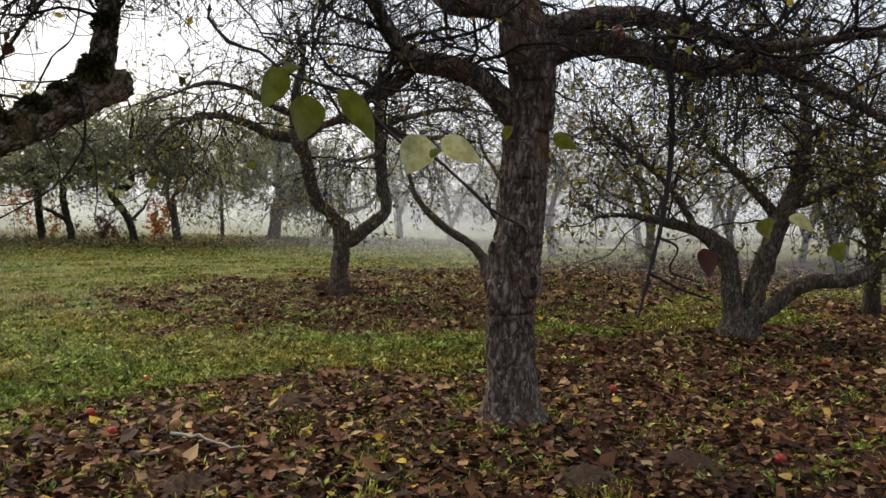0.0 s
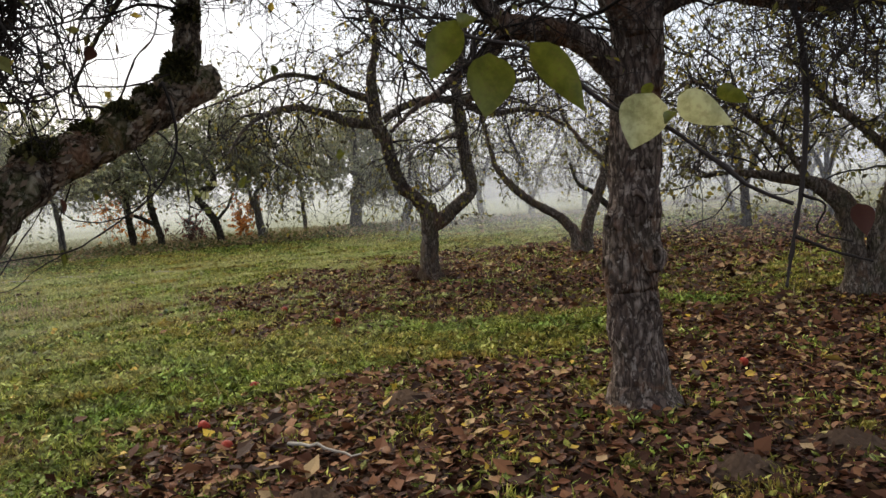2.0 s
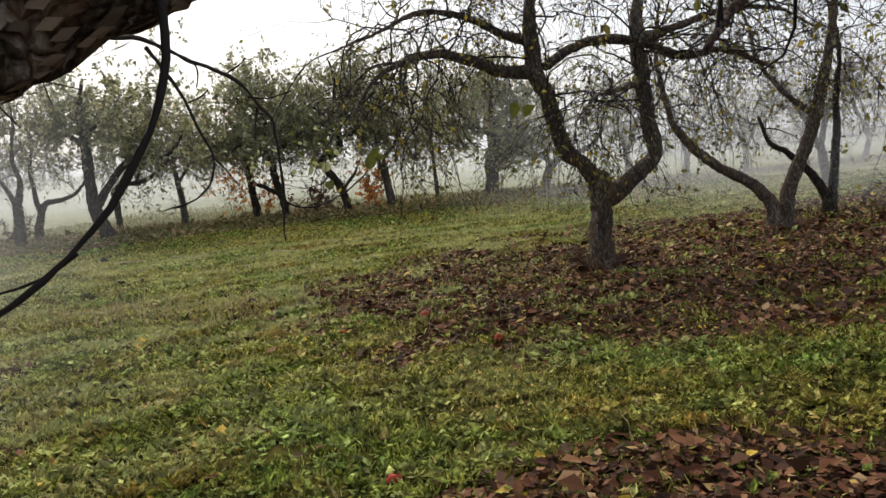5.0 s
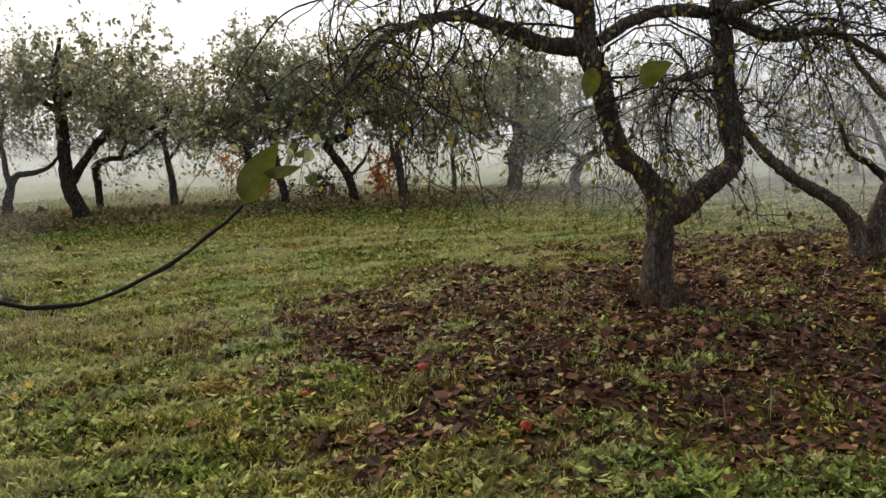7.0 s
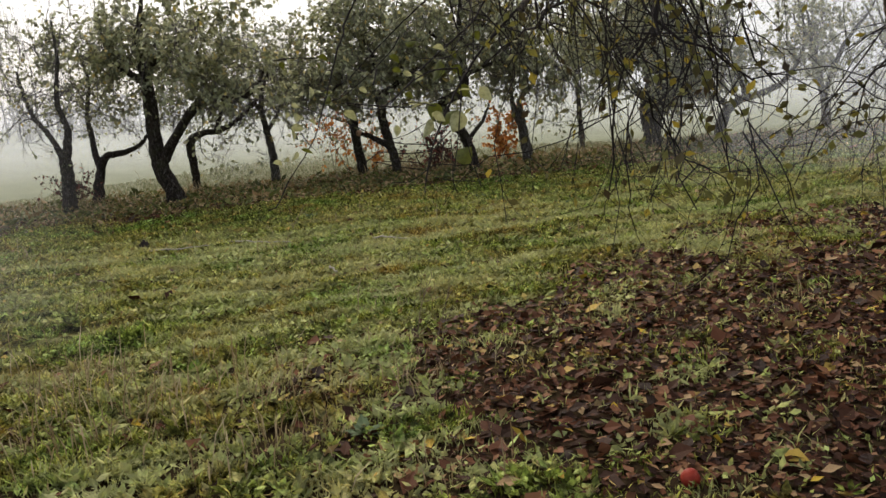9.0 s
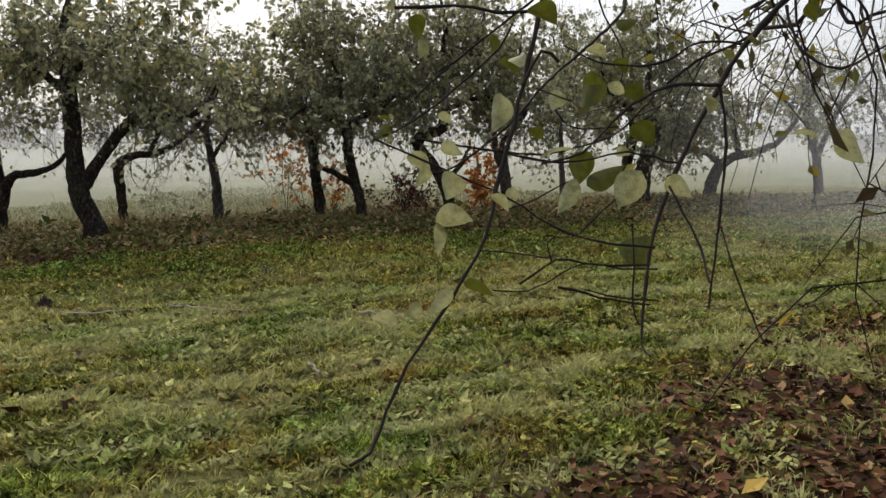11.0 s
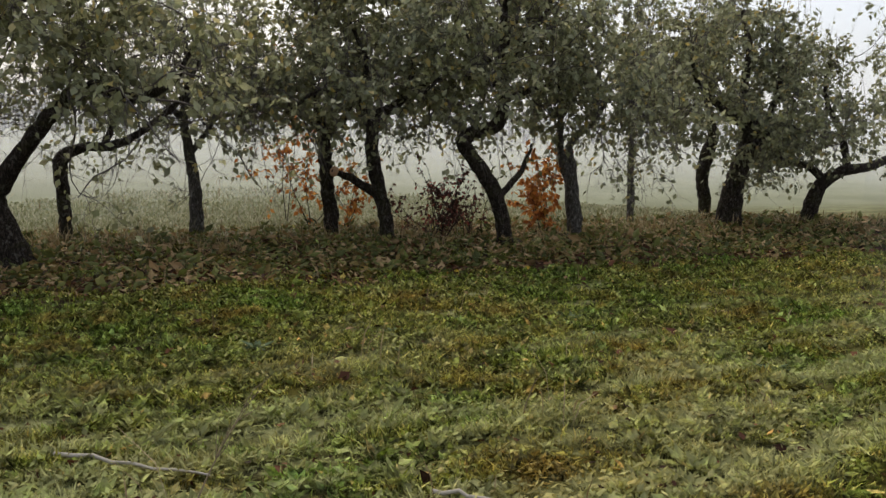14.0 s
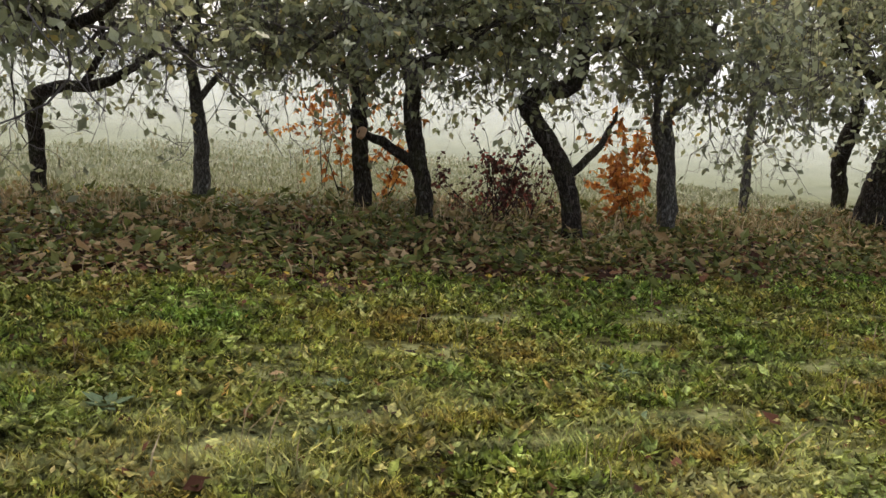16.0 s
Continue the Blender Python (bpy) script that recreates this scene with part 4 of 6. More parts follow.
LONG_SHOOT_LEAVES = [
    (1.147, 3.125, 1.539, 1.153, 3.141, 1.459, 0.079),
    (1.384, 3.121, 1.458, 1.419, 3.138, 1.388, 0.067),
    (1.218, 3.125, 1.547, 1.312, 3.143, 1.490, 0.052),
    (1.404, 4.718, 1.360, 1.447, 4.730, 1.202, 0.109),
    (0.244, 3.340, 1.849, 0.227, 3.357, 1.791, 0.047),
    (0.339, 2.734, 1.748, 0.395, 2.753, 1.725, 0.041),
]
LOW_SHOOT = [
    [(-3.091, 5.916, 2.244, 0.0105), (-2.91, 5.942, 2.168, 0.0091), (-2.719, 5.967, 2.066, 0.0078), (-2.578, 5.986, 2, 0.0072), (-2.501, 5.989, 1.931, 0.0071), (-2.449, 5.987, 1.863, 0.0065), (-2.41, 5.986, 1.823, 0.0058), (-2.391, 5.973, 1.726, 0.0052), (-2.373, 5.957, 1.61, 0.0051), (-2.361, 5.94, 1.495, 0.0045), (-2.368, 5.922, 1.407, 0.0032), (-2.358, 5.912, 1.347, 0.0026)],
    [(-2.357, 5.931, 1.494, 0.0045), (-2.312, 5.977, 1.468, 0.0039), (-2.265, 6.027, 1.465, 0.004), (-2.201, 6.084, 1.493, 0.0034), (-2.133, 6.146, 1.546, 0.0034), (-2.104, 6.197, 1.589, 0.0021)],
    [(-2.564, 6.117, 1.922, 0.0042), (-2.495, 6.156, 1.91, 0.0035), (-2.41, 6.205, 1.938, 0.0028)],
    [(-2.527, 6.119, 1.876, 0.0035), (-2.536, 6.109, 1.814, 0.0028), (-2.541, 6.099, 1.746, 0.0021)],
    [(-2.777, 6.089, 2.075, 0.0035), (-2.764, 6.097, 2.035, 0.0035), (-2.779, 6.096, 1.974, 0.0021)],
    [(-2.649, 6.11, 2.02, 0.0028), (-2.601, 6.124, 2.045, 0.0021), (-2.566, 6.136, 2.078, 0.0014)],
    [(-2.736, 5.687, 2.093, 0.0079), (-2.632, 5.679, 1.953, 0.0067), (-2.582, 5.667, 1.871, 0.0061), (-2.543, 5.652, 1.792, 0.0055), (-2.484, 5.638, 1.681, 0.0049), (-2.494, 5.61, 1.585, 0.0043), (-2.534, 5.583, 1.541, 0.0038), (-2.589, 5.555, 1.519, 0.0032), (-2.642, 5.528, 1.508, 0.0021)],
    [(-2.484, 5.638, 1.681, 0.0033), (-2.442, 5.641, 1.635, 0.0022), (-2.396, 5.644, 1.573, 0.0016)],
    [(-2.564, 5.646, 1.882, 0.0027), (-2.515, 5.633, 1.891, 0.0021), (-2.471, 5.62, 1.918, 0.0016)],
]
LOW_SHOOT_LEAVES = [
    (-2.101, 6.198, 1.593, -2.059, 6.240, 1.684, 0.050),
    (-2.081, 6.229, 1.636, -2.031, 6.262, 1.646, 0.020),
    (-1.534, 6.743, 1.786, -1.474, 6.783, 1.825, 0.050),
    (-1.712, 7.751, 1.897, -1.733, 7.754, 1.796, 0.060),
]
UNDER_LIMB = [
    [(-1.561, 3.836, 1.82, 0.0088), (-1.576, 3.78, 1.674, 0.0077), (-1.643, 3.716, 1.559, 0.0066), (-1.718, 3.654, 1.492, 0.0065), (-1.824, 3.587, 1.412, 0.0055), (-1.894, 3.528, 1.374, 0.0054), (-2.012, 3.462, 1.363, 0.0044), (-2.124, 3.398, 1.348, 0.0035), (-2.232, 3.333, 1.326, 0.0026)],
    [(-1.686, 3.59, 1.494, 0.0045), (-1.769, 3.558, 1.48, 0.0036), (-1.858, 3.527, 1.494, 0.0036), (-1.917, 3.504, 1.56, 0.0027)],
    [(-1.899, 3.613, 1.629, 0.0056), (-1.948, 3.596, 1.493, 0.0046), (-1.933, 3.59, 1.368, 0.0037), (-1.925, 3.59, 1.344, 0.0028)],
    [(-1.952, 3.555, 1.659, 0.0055), (-1.969, 3.506, 1.534, 0.0045), (-2.02, 3.453, 1.432, 0.0044), (-2.087, 3.394, 1.298, 0.0035), (-2.167, 3.336, 1.204, 0.0026)],
    [(-1.877, 3.499, 1.376, 0.0036), (-1.966, 3.446, 1.325, 0.0035), (-2.025, 3.398, 1.262, 0.0026), (-2.116, 3.348, 1.245, 0.0017)],
    [(-1.66, 3.751, 1.558, 0.0038), (-1.738, 3.735, 1.517, 0.0029), (-1.861, 3.715, 1.531, 0.0029)],
    [(-2.214, 3.379, 1.978, 0.0077), (-2.05, 3.465, 1.935, 0.007), (-1.936, 3.546, 1.946, 0.0063), (-1.878, 3.62, 1.996, 0.0064), (-1.698, 3.712, 1.996, 0.0056), (-1.554, 3.801, 2.046, 0.0058)],
    [(-2.013, 3.333, 2.304, 0.0066), (-2.013, 3.286, 2.1, 0.0065), (-2.005, 3.238, 1.869, 0.0056), (-1.991, 3.193, 1.66, 0.0048)],
    [(-1.824, 3.743, 1.855, 0.0096), (-1.757, 3.787, 1.97, 0.0087), (-1.707, 3.83, 2.117, 0.0068), (-1.638, 3.874, 2.217, 0.0059), (-1.624, 3.913, 2.38, 0.004)],
    [(-1.955, 3.512, 1.784, 0.0071), (-1.967, 3.485, 1.923, 0.0053), (-1.892, 3.474, 2.073, 0.0044), (-1.936, 3.442, 2.224, 0.0034)],
]
UNDER_LIMB_LEAVES = [
    (-1.948, 3.589, 1.382, -1.955, 3.603, 1.309, 0.033),
    (-2.007, 3.403, 1.807, -2.009, 3.421, 1.768, 0.045),
    (-1.702, 3.475, 2.112, -1.739, 3.486, 2.065, 0.048),
    (-1.777, 3.549, 1.875, -1.797, 3.563, 1.836, 0.029),
    (-2.164, 3.589, 1.954, -2.178, 3.604, 1.910, 0.030),
    (-1.891, 3.510, 1.576, -1.895, 3.525, 1.513, 0.032),
    (-1.814, 3.625, 1.589, -1.825, 3.642, 1.557, 0.026),
    (-1.103, 3.674, 2.036, -1.106, 3.691, 1.994, 0.036),
]
DROOPING_BOUGH = [
    [(-4.458, 10.55, 2.085, 0.0061), (-4.472, 10.506, 1.989, 0.0056), (-4.487, 10.466, 1.931, 0.0051), (-4.499, 10.421, 1.831, 0.0047), (-4.511, 10.377, 1.736, 0.0042), (-4.526, 10.333, 1.644, 0.0038), (-4.532, 10.293, 1.572, 0.0034), (-4.569, 10.243, 1.487, 0.003), (-4.619, 10.188, 1.398, 0.0026), (-4.643, 10.143, 1.32, 0.0019), (-4.645, 10.113, 1.299, 0.0019), (-4.658, 10.081, 1.292, 0.0012)],
    [(-3.805, 11.733, 2.318, 0.0162), (-3.923, 11.633, 2.203, 0.0134), (-4.05, 11.527, 2.063, 0.0114), (-4.145, 11.434, 1.943, 0.0099), (-4.203, 11.354, 1.841, 0.0086), (-4.27, 11.266, 1.703, 0.0073), (-4.327, 11.178, 1.543, 0.0066), (-4.346, 11.111, 1.443, 0.0054), (-4.351, 11.048, 1.348, 0.0042), (-4.351, 10.988, 1.257, 0.0031), (-4.329, 10.945, 1.244, 0.0015)],
    [(-4.205, 11.172, 1.832, 0.0053), (-4.32, 11.096, 1.823, 0.0047), (-4.411, 11.021, 1.766, 0.0041), (-4.485, 10.946, 1.681, 0.0035), (-4.559, 10.881, 1.658, 0.0024)],
    [(-4.205, 11.171, 1.825, 0.0048), (-4.189, 11.152, 1.729, 0.0042), (-4.191, 11.126, 1.628, 0.0042), (-4.196, 11.098, 1.515, 0.0036), (-4.205, 11.071, 1.416, 0.0031), (-4.21, 11.047, 1.337, 0.0021)],
    [(-4.327, 10.979, 1.478, 0.004), (-4.441, 10.92, 1.492, 0.0034), (-4.531, 10.871, 1.528, 0.0034), (-4.619, 10.826, 1.589, 0.0029), (-4.681, 10.785, 1.62, 0.0028), (-4.763, 10.74, 1.661, 0.0023), (-4.865, 10.689, 1.712, 0.0014)],
    [(-4.337, 10.97, 1.438, 0.003), (-4.44, 10.921, 1.441, 0.0025), (-4.525, 10.88, 1.453, 0.0025), (-4.594, 10.834, 1.405, 0.0015)],
    [(-4.331, 10.909, 1.363, 0.0024), (-4.406, 10.836, 1.385, 0.0019), (-4.499, 10.76, 1.419, 0.0014)],
    [(-4.191, 11.183, 1.507, 0.0027), (-4.157, 11.144, 1.407, 0.0027), (-4.117, 11.107, 1.311, 0.0021), (-4.087, 11.074, 1.256, 0.0016)],
    [(-4.289, 11.069, 1.654, 0.0036), (-4.396, 11.013, 1.68, 0.003), (-4.498, 10.953, 1.662, 0.003), (-4.598, 10.897, 1.669, 0.0025), (-4.651, 10.857, 1.688, 0.0015)],
    [(-4.143, 11.471, 1.946, 0.006), (-4.255, 11.465, 1.956, 0.0049), (-4.367, 11.449, 1.9, 0.0042), (-4.512, 11.432, 1.909, 0.0031), (-4.605, 11.437, 1.956, 0.0025)],
    [(-3.93, 11.674, 2.167, 0.0087), (-3.89, 11.593, 2.008, 0.0066), (-3.808, 11.55, 2.028, 0.0053), (-3.711, 11.504, 1.991, 0.0034)],
    [(-4.058, 11.404, 2.032, 0.0057), (-4.021, 11.329, 1.916, 0.0044), (-3.939, 11.277, 1.871, 0.0037), (-3.857, 11.238, 1.916, 0.0031)],
    [(-4.458, 10.29, 1.889, 0.0022), (-4.51, 10.257, 1.887, 0.0019), (-4.564, 10.223, 1.892, 0.0016), (-4.63, 10.184, 1.886, 0.0012)],
    [(-4.476, 10.271, 1.789, 0.0016), (-4.454, 10.295, 1.836, 0.0013), (-4.432, 10.31, 1.821, 0.001)],
    [(-4.305, 11.057, 1.605, 0.0031), (-4.233, 10.981, 1.478, 0.0025), (-4.214, 10.9, 1.419, 0.0014)],
]
DROOPING_BOUGH_LEAVES = [
    (-4.494, 10.210, 1.775, -4.507, 10.220, 1.723, 0.040),
    (-4.462, 10.236, 1.886, -4.429, 10.264, 1.866, 0.045),
    (-4.550, 10.178, 1.671, -4.562, 10.190, 1.633, 0.039),
    (-4.569, 10.164, 1.612, -4.526, 10.197, 1.605, 0.036),
    (-4.565, 10.164, 1.605, -4.570, 10.177, 1.557, 0.019),
    (-4.530, 10.164, 1.527, -4.495, 10.193, 1.504, 0.018),
    (-4.544, 10.158, 1.518, -4.581, 10.162, 1.478, 0.021),
    (-4.583, 10.144, 1.497, -4.610, 10.153, 1.477, 0.018),
    (-4.643, 10.123, 1.482, -4.617, 10.149, 1.463, 0.030),
    (-4.605, 10.191, 1.878, -4.605, 10.208, 1.847, 0.024),
    (-4.596, 10.189, 1.845, -4.604, 10.204, 1.821, 0.019),
    (-4.566, 10.179, 1.708, -4.542, 10.205, 1.693, 0.019),
    (-4.579, 10.170, 1.675, -4.602, 10.181, 1.651, 0.018),
    (-4.495, 11.033, 1.847, -4.460, 11.062, 1.830, 0.033),
    (-4.446, 11.045, 1.829, -4.411, 11.075, 1.811, 0.030),
    (-4.229, 11.108, 1.804, -4.227, 11.124, 1.761, 0.033),
    (-4.422, 11.031, 1.679, -4.387, 11.063, 1.676, 0.025),
    (-4.038, 10.981, 1.985, -4.028, 10.999, 1.943, 0.038),
    (-3.989, 10.854, 1.728, -3.942, 10.881, 1.665, 0.053),
    (-4.084, 10.824, 1.718, -4.026, 10.862, 1.712, 0.025),
    (-4.312, 11.057, 1.623, -4.256, 11.089, 1.578, 0.045),
    (-4.549, 10.387, 1.872, -4.553, 10.403, 1.844, 0.021),
    (-4.519, 10.390, 1.829, -4.503, 10.418, 1.844, 0.026),
    (-4.691, 10.350, 1.919, -4.714, 10.363, 1.913, 0.017),
    (-4.499, 10.190, 1.642, -4.481, 10.213, 1.617, 0.019),
    (-4.433, 11.068, 1.959, -4.387, 11.105, 1.974, 0.030),
]
LAST_LEAVES = [
    [(-5.144, 11.924, 1.891, 0.0036), (-5.155, 11.829, 1.792, 0.003), (-5.181, 11.738, 1.737, 0.0021), (-5.215, 11.65, 1.715, 0.0017)],
    [(-5.199, 12.339, 1.908, 0.0063), (-5.188, 12.278, 1.852, 0.0061), (-5.178, 12.219, 1.808, 0.005)],
]
LAST_LEAVES_LEAVES = [
    (-5.196, 11.664, 1.748, -5.243, 11.661, 1.708, 0.046),
    (-5.190, 11.660, 1.722, -5.210, 11.670, 1.695, 0.041),
    (-5.229, 11.656, 1.770, -5.191, 11.690, 1.762, 0.020),
    (-5.190, 11.672, 1.781, -5.209, 11.682, 1.759, 0.020),
]
LEAFY_END = [
    [(-4.501, 12.655, 2.336, 0.0106), (-4.562, 12.504, 2.172, 0.009), (-4.654, 12.349, 2.05, 0.0074), (-4.784, 12.175, 1.902, 0.0066), (-4.887, 12.01, 1.749, 0.0058), (-5.027, 11.835, 1.613, 0.0045), (-5.094, 11.706, 1.592, 0.0027)],
    [(-4.883, 12.041, 2.094, 0.0052), (-4.921, 12.013, 2.014, 0.0052), (-5.058, 11.938, 1.869, 0.0046), (-5.198, 11.867, 1.752, 0.0034), (-5.255, 11.841, 1.722, 0.0023)],
    [(-5.116, 11.716, 1.702, 0.0048), (-4.876, 11.782, 1.665, 0.0048), (-4.736, 11.815, 1.654, 0.0042), (-4.602, 11.852, 1.681, 0.0042), (-4.498, 11.881, 1.727, 0.0042), (-4.391, 11.923, 1.843, 0.0036)],
    [(-4.921, 11.73, 1.348, 0.0021), (-4.806, 11.728, 1.343, 0.0026), (-4.682, 11.73, 1.332, 0.0026)],
    [(-4.869, 11.728, 1.221, 0.0021), (-4.756, 11.736, 1.224, 0.0026), (-4.651, 11.75, 1.281, 0.0026), (-4.587, 11.745, 1.317, 0.003), (-4.469, 11.752, 1.306, 0.0035), (-4.358, 11.76, 1.308, 0.0034)],
    [(-4.862, 11.773, 1.475, 0.0021), (-4.78, 11.807, 1.496, 0.0027), (-4.687, 11.85, 1.549, 0.0027), (-4.62, 11.88, 1.577, 0.0027)],
    [(-4.701, 11.734, 1.403, 0.0021), (-4.62, 11.763, 1.398, 0.0026), (-4.558, 11.796, 1.456, 0.0026), (-4.496, 11.829, 1.515, 0.0021)],
    [(-4.425, 11.588, 1.463, 0.0032), (-4.416, 11.574, 1.363, 0.0037), (-4.412, 11.555, 1.237, 0.0032), (-4.395, 11.551, 1.175, 0.0018)],
    [(-4.641, 11.826, 1.821, 0.0026), (-4.751, 11.792, 1.861, 0.0021)],
    [(-4.57, 11.671, 1.248, 0.002), (-4.465, 11.706, 1.223, 0.0025), (-4.35, 11.747, 1.213, 0.003)],
    [(-4.692, 11.802, 1.792, 0.0021), (-4.634, 11.858, 1.737, 0.0026), (-4.508, 11.949, 1.742, 0.0027)],
    [(-4.681, 11.729, 1.325, 0.0036), (-4.687, 11.692, 1.381, 0.003), (-4.66, 11.664, 1.408, 0.002)],
]
LEAFY_END_LEAVES = [
    (-4.568, 11.868, 1.908, -4.612, 11.854, 1.795, 0.086),
    (-4.684, 11.816, 1.856, -4.706, 11.819, 1.795, 0.064),
    (-4.733, 11.761, 1.638, -4.621, 11.829, 1.666, 0.043),
    (-4.588, 11.820, 1.667, -4.613, 11.815, 1.559, 0.086),
    (-4.586, 11.803, 1.557, -4.476, 11.876, 1.620, 0.071),
    (-4.619, 11.794, 1.579, -4.673, 11.777, 1.468, 0.064),
    (-4.418, 11.787, 1.606, -4.482, 11.766, 1.493, 0.103),
    (-4.447, 11.729, 1.326, -4.380, 11.789, 1.407, 0.110),
    (-4.518, 11.894, 1.952, -4.486, 11.920, 1.910, 0.057),
    (-4.607, 11.866, 1.985, -4.546, 11.906, 1.957, 0.064),
    (-4.804, 11.721, 1.555, -4.816, 11.727, 1.486, 0.043),
    (-4.449, 11.799, 1.748, -4.386, 11.833, 1.681, 0.083),
    (-4.478, 11.807, 1.863, -4.426, 11.839, 1.808, 0.069),
    (-5.174, 11.772, 1.650, -5.106, 11.809, 1.591, 0.069),
    (-5.082, 11.829, 1.787, -5.046, 11.858, 1.750, 0.037),
    (-4.761, 11.767, 1.733, -4.725, 11.796, 1.699, 0.049),
    (-4.880, 11.846, 1.958, -4.829, 11.879, 1.910, 0.059),
]

NEAR_TREE = tree("apple_tree", 0.5, 5.82, OLD_TRUNK, "old apple tree with a knotted grey fissured trunk, nearly bare", BARK_NEAR, TWIG, 1, 64, 0.018, 0.16, 0.3, 34, 10, 7000, 40, LEAF_FEW, 1100, 0.055, -0.1, 1.15, 1.75, floor=1.85, scales=26, flake=FLAKE, ridge=0.011, plate=1.7)
LIMB_TREE = tree("apple_tree", -2.6, 2.85, LEANING_LIMBS, "leaning old apple tree, mossy flaking bark, sawn limb stub", BARK_LIMB, TWIG, 2, 56, 0.018, 0.27, 0.35, 44, 14, 9000, 90, LEAF_FEW, 1000, 0.055, 0.02, 0.85, 1.8, 0.008, floor=1.7, scales=110, flake=FLAKE_WARM, ridge=0.012, plate=1.7)
FORK_TREE = tree("apple_tree", -1.57, 13.15, FORKED, "forked old apple tree in brown litter, mostly bare twigs", BARK_OLD, TWIG, 3, 18, 0.05, 0.2, 0.35, 22, 9, 5000, 40, LEAF_FEW, 4600, 0.06, -0.26, 1.5, 1.3, clear=1.1, floor=0.8, scales=14, flake=FLAKE)
tree("apple_tree", 0.84, 16.7, V_STEMS, "apple tree with two stems in a wide V, bare twigs", BARK_OLD, TWIG, 4, 16, 0.06, 0.2, 0.4, 14, 8, 2600, 40, LEAF_FEW, 1500, 0.055, -0.1, 1.1, 1.4)
tree("apple_tree", 2.0, 18.59, BEHIND_V, "slender twin-stemmed apple tree, bare twigs", BARK_FAR, TWIG_HAZED, 5, 12, 0.08, 0.2, 0.4, 14, 7, 1500, 30, LEAF_FEW, 700, 0.055, -0.1, 1.1, 1.4)
tree("apple_tree", 3.57, 10.25, SHADY, "spreading apple tree with a low slanting limb, dark twigs", BARK_OLD, TWIG, 6, 16, 0.06, 0.2, 0.35, 33, 10, 7000, 70, LEAF_FEW, 9000, 0.065, -0.13, 1.45, 1.0)
ROW = dict(leaf_floor=1.75, bark=BARK_FAR, twig=TWIG_HAZED, leaf=LEAF_ROW, boughs=15, shoots=8, fine=1250, sprouts=90, hang=-0.14, low=1.5, reach=1.25, step=0.07, sides=14, gnarl=0.2)
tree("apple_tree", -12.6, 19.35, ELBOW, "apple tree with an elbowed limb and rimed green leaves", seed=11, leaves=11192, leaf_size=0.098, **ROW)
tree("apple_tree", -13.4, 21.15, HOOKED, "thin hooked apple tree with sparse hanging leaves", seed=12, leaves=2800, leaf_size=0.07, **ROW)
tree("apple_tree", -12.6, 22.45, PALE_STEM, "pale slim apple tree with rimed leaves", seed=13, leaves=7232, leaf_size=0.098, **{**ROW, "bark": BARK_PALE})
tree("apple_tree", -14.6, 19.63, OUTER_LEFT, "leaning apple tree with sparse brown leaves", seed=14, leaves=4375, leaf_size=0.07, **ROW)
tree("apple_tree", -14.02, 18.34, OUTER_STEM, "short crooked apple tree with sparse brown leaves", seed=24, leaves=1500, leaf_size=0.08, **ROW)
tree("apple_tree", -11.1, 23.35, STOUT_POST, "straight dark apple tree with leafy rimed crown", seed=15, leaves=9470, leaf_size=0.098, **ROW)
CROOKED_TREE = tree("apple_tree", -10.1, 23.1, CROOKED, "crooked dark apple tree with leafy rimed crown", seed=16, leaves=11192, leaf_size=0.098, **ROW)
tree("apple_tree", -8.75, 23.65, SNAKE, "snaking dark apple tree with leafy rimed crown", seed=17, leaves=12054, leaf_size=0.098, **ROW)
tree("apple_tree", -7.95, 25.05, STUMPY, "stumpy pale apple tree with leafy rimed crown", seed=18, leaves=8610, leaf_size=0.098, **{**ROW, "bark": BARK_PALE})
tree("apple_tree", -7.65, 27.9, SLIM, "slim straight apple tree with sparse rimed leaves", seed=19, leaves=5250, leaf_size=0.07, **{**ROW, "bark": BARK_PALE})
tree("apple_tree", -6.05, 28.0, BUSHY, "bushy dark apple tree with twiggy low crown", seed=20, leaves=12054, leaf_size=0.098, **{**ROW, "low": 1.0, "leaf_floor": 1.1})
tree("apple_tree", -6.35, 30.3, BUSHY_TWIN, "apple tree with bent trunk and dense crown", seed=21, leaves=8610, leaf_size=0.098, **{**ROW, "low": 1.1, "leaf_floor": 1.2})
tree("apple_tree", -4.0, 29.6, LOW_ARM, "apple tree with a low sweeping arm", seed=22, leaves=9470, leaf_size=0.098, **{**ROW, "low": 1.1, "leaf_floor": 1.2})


def plain_limbs(rng, height):
    """Trunk and three limbs for an apple tree farther along a row."""
    lean = rng.uniform(-0.3, 0.3, 2)
    fork = rng.uniform(0.8, 1.3)
    top = np.array([lean[0], lean[1], fork])
    out = [[(0, 0, 0, 0.13), (lean[0] * 0.4, lean[1] * 0.4, fork * 0.5, 0.11), (*top, 0.10)]]
    turn = rng.uniform(0, 6.28)
    for i in range(3):
        a = turn + i * 2.1 + rng.uniform(-0.4, 0.4)
        v = np.array([math.cos(a), math.sin(a)])
        pts = [(*(top - np.array([0, 0, 0.15])), 0.075)]
        for f, r in ((0.35, 0.065), (0.65, 0.05), (1.0, 0.03), (1.3, 0.012)):
            k = rng.uniform(0.8, 1.2)
            pts.append((top[0] + v[0] * f * k, top[1] + v[1] * f * k, fork + (height - fork) * (f / 1.3) ** 0.8, r))
        out.append(pts)
    return out


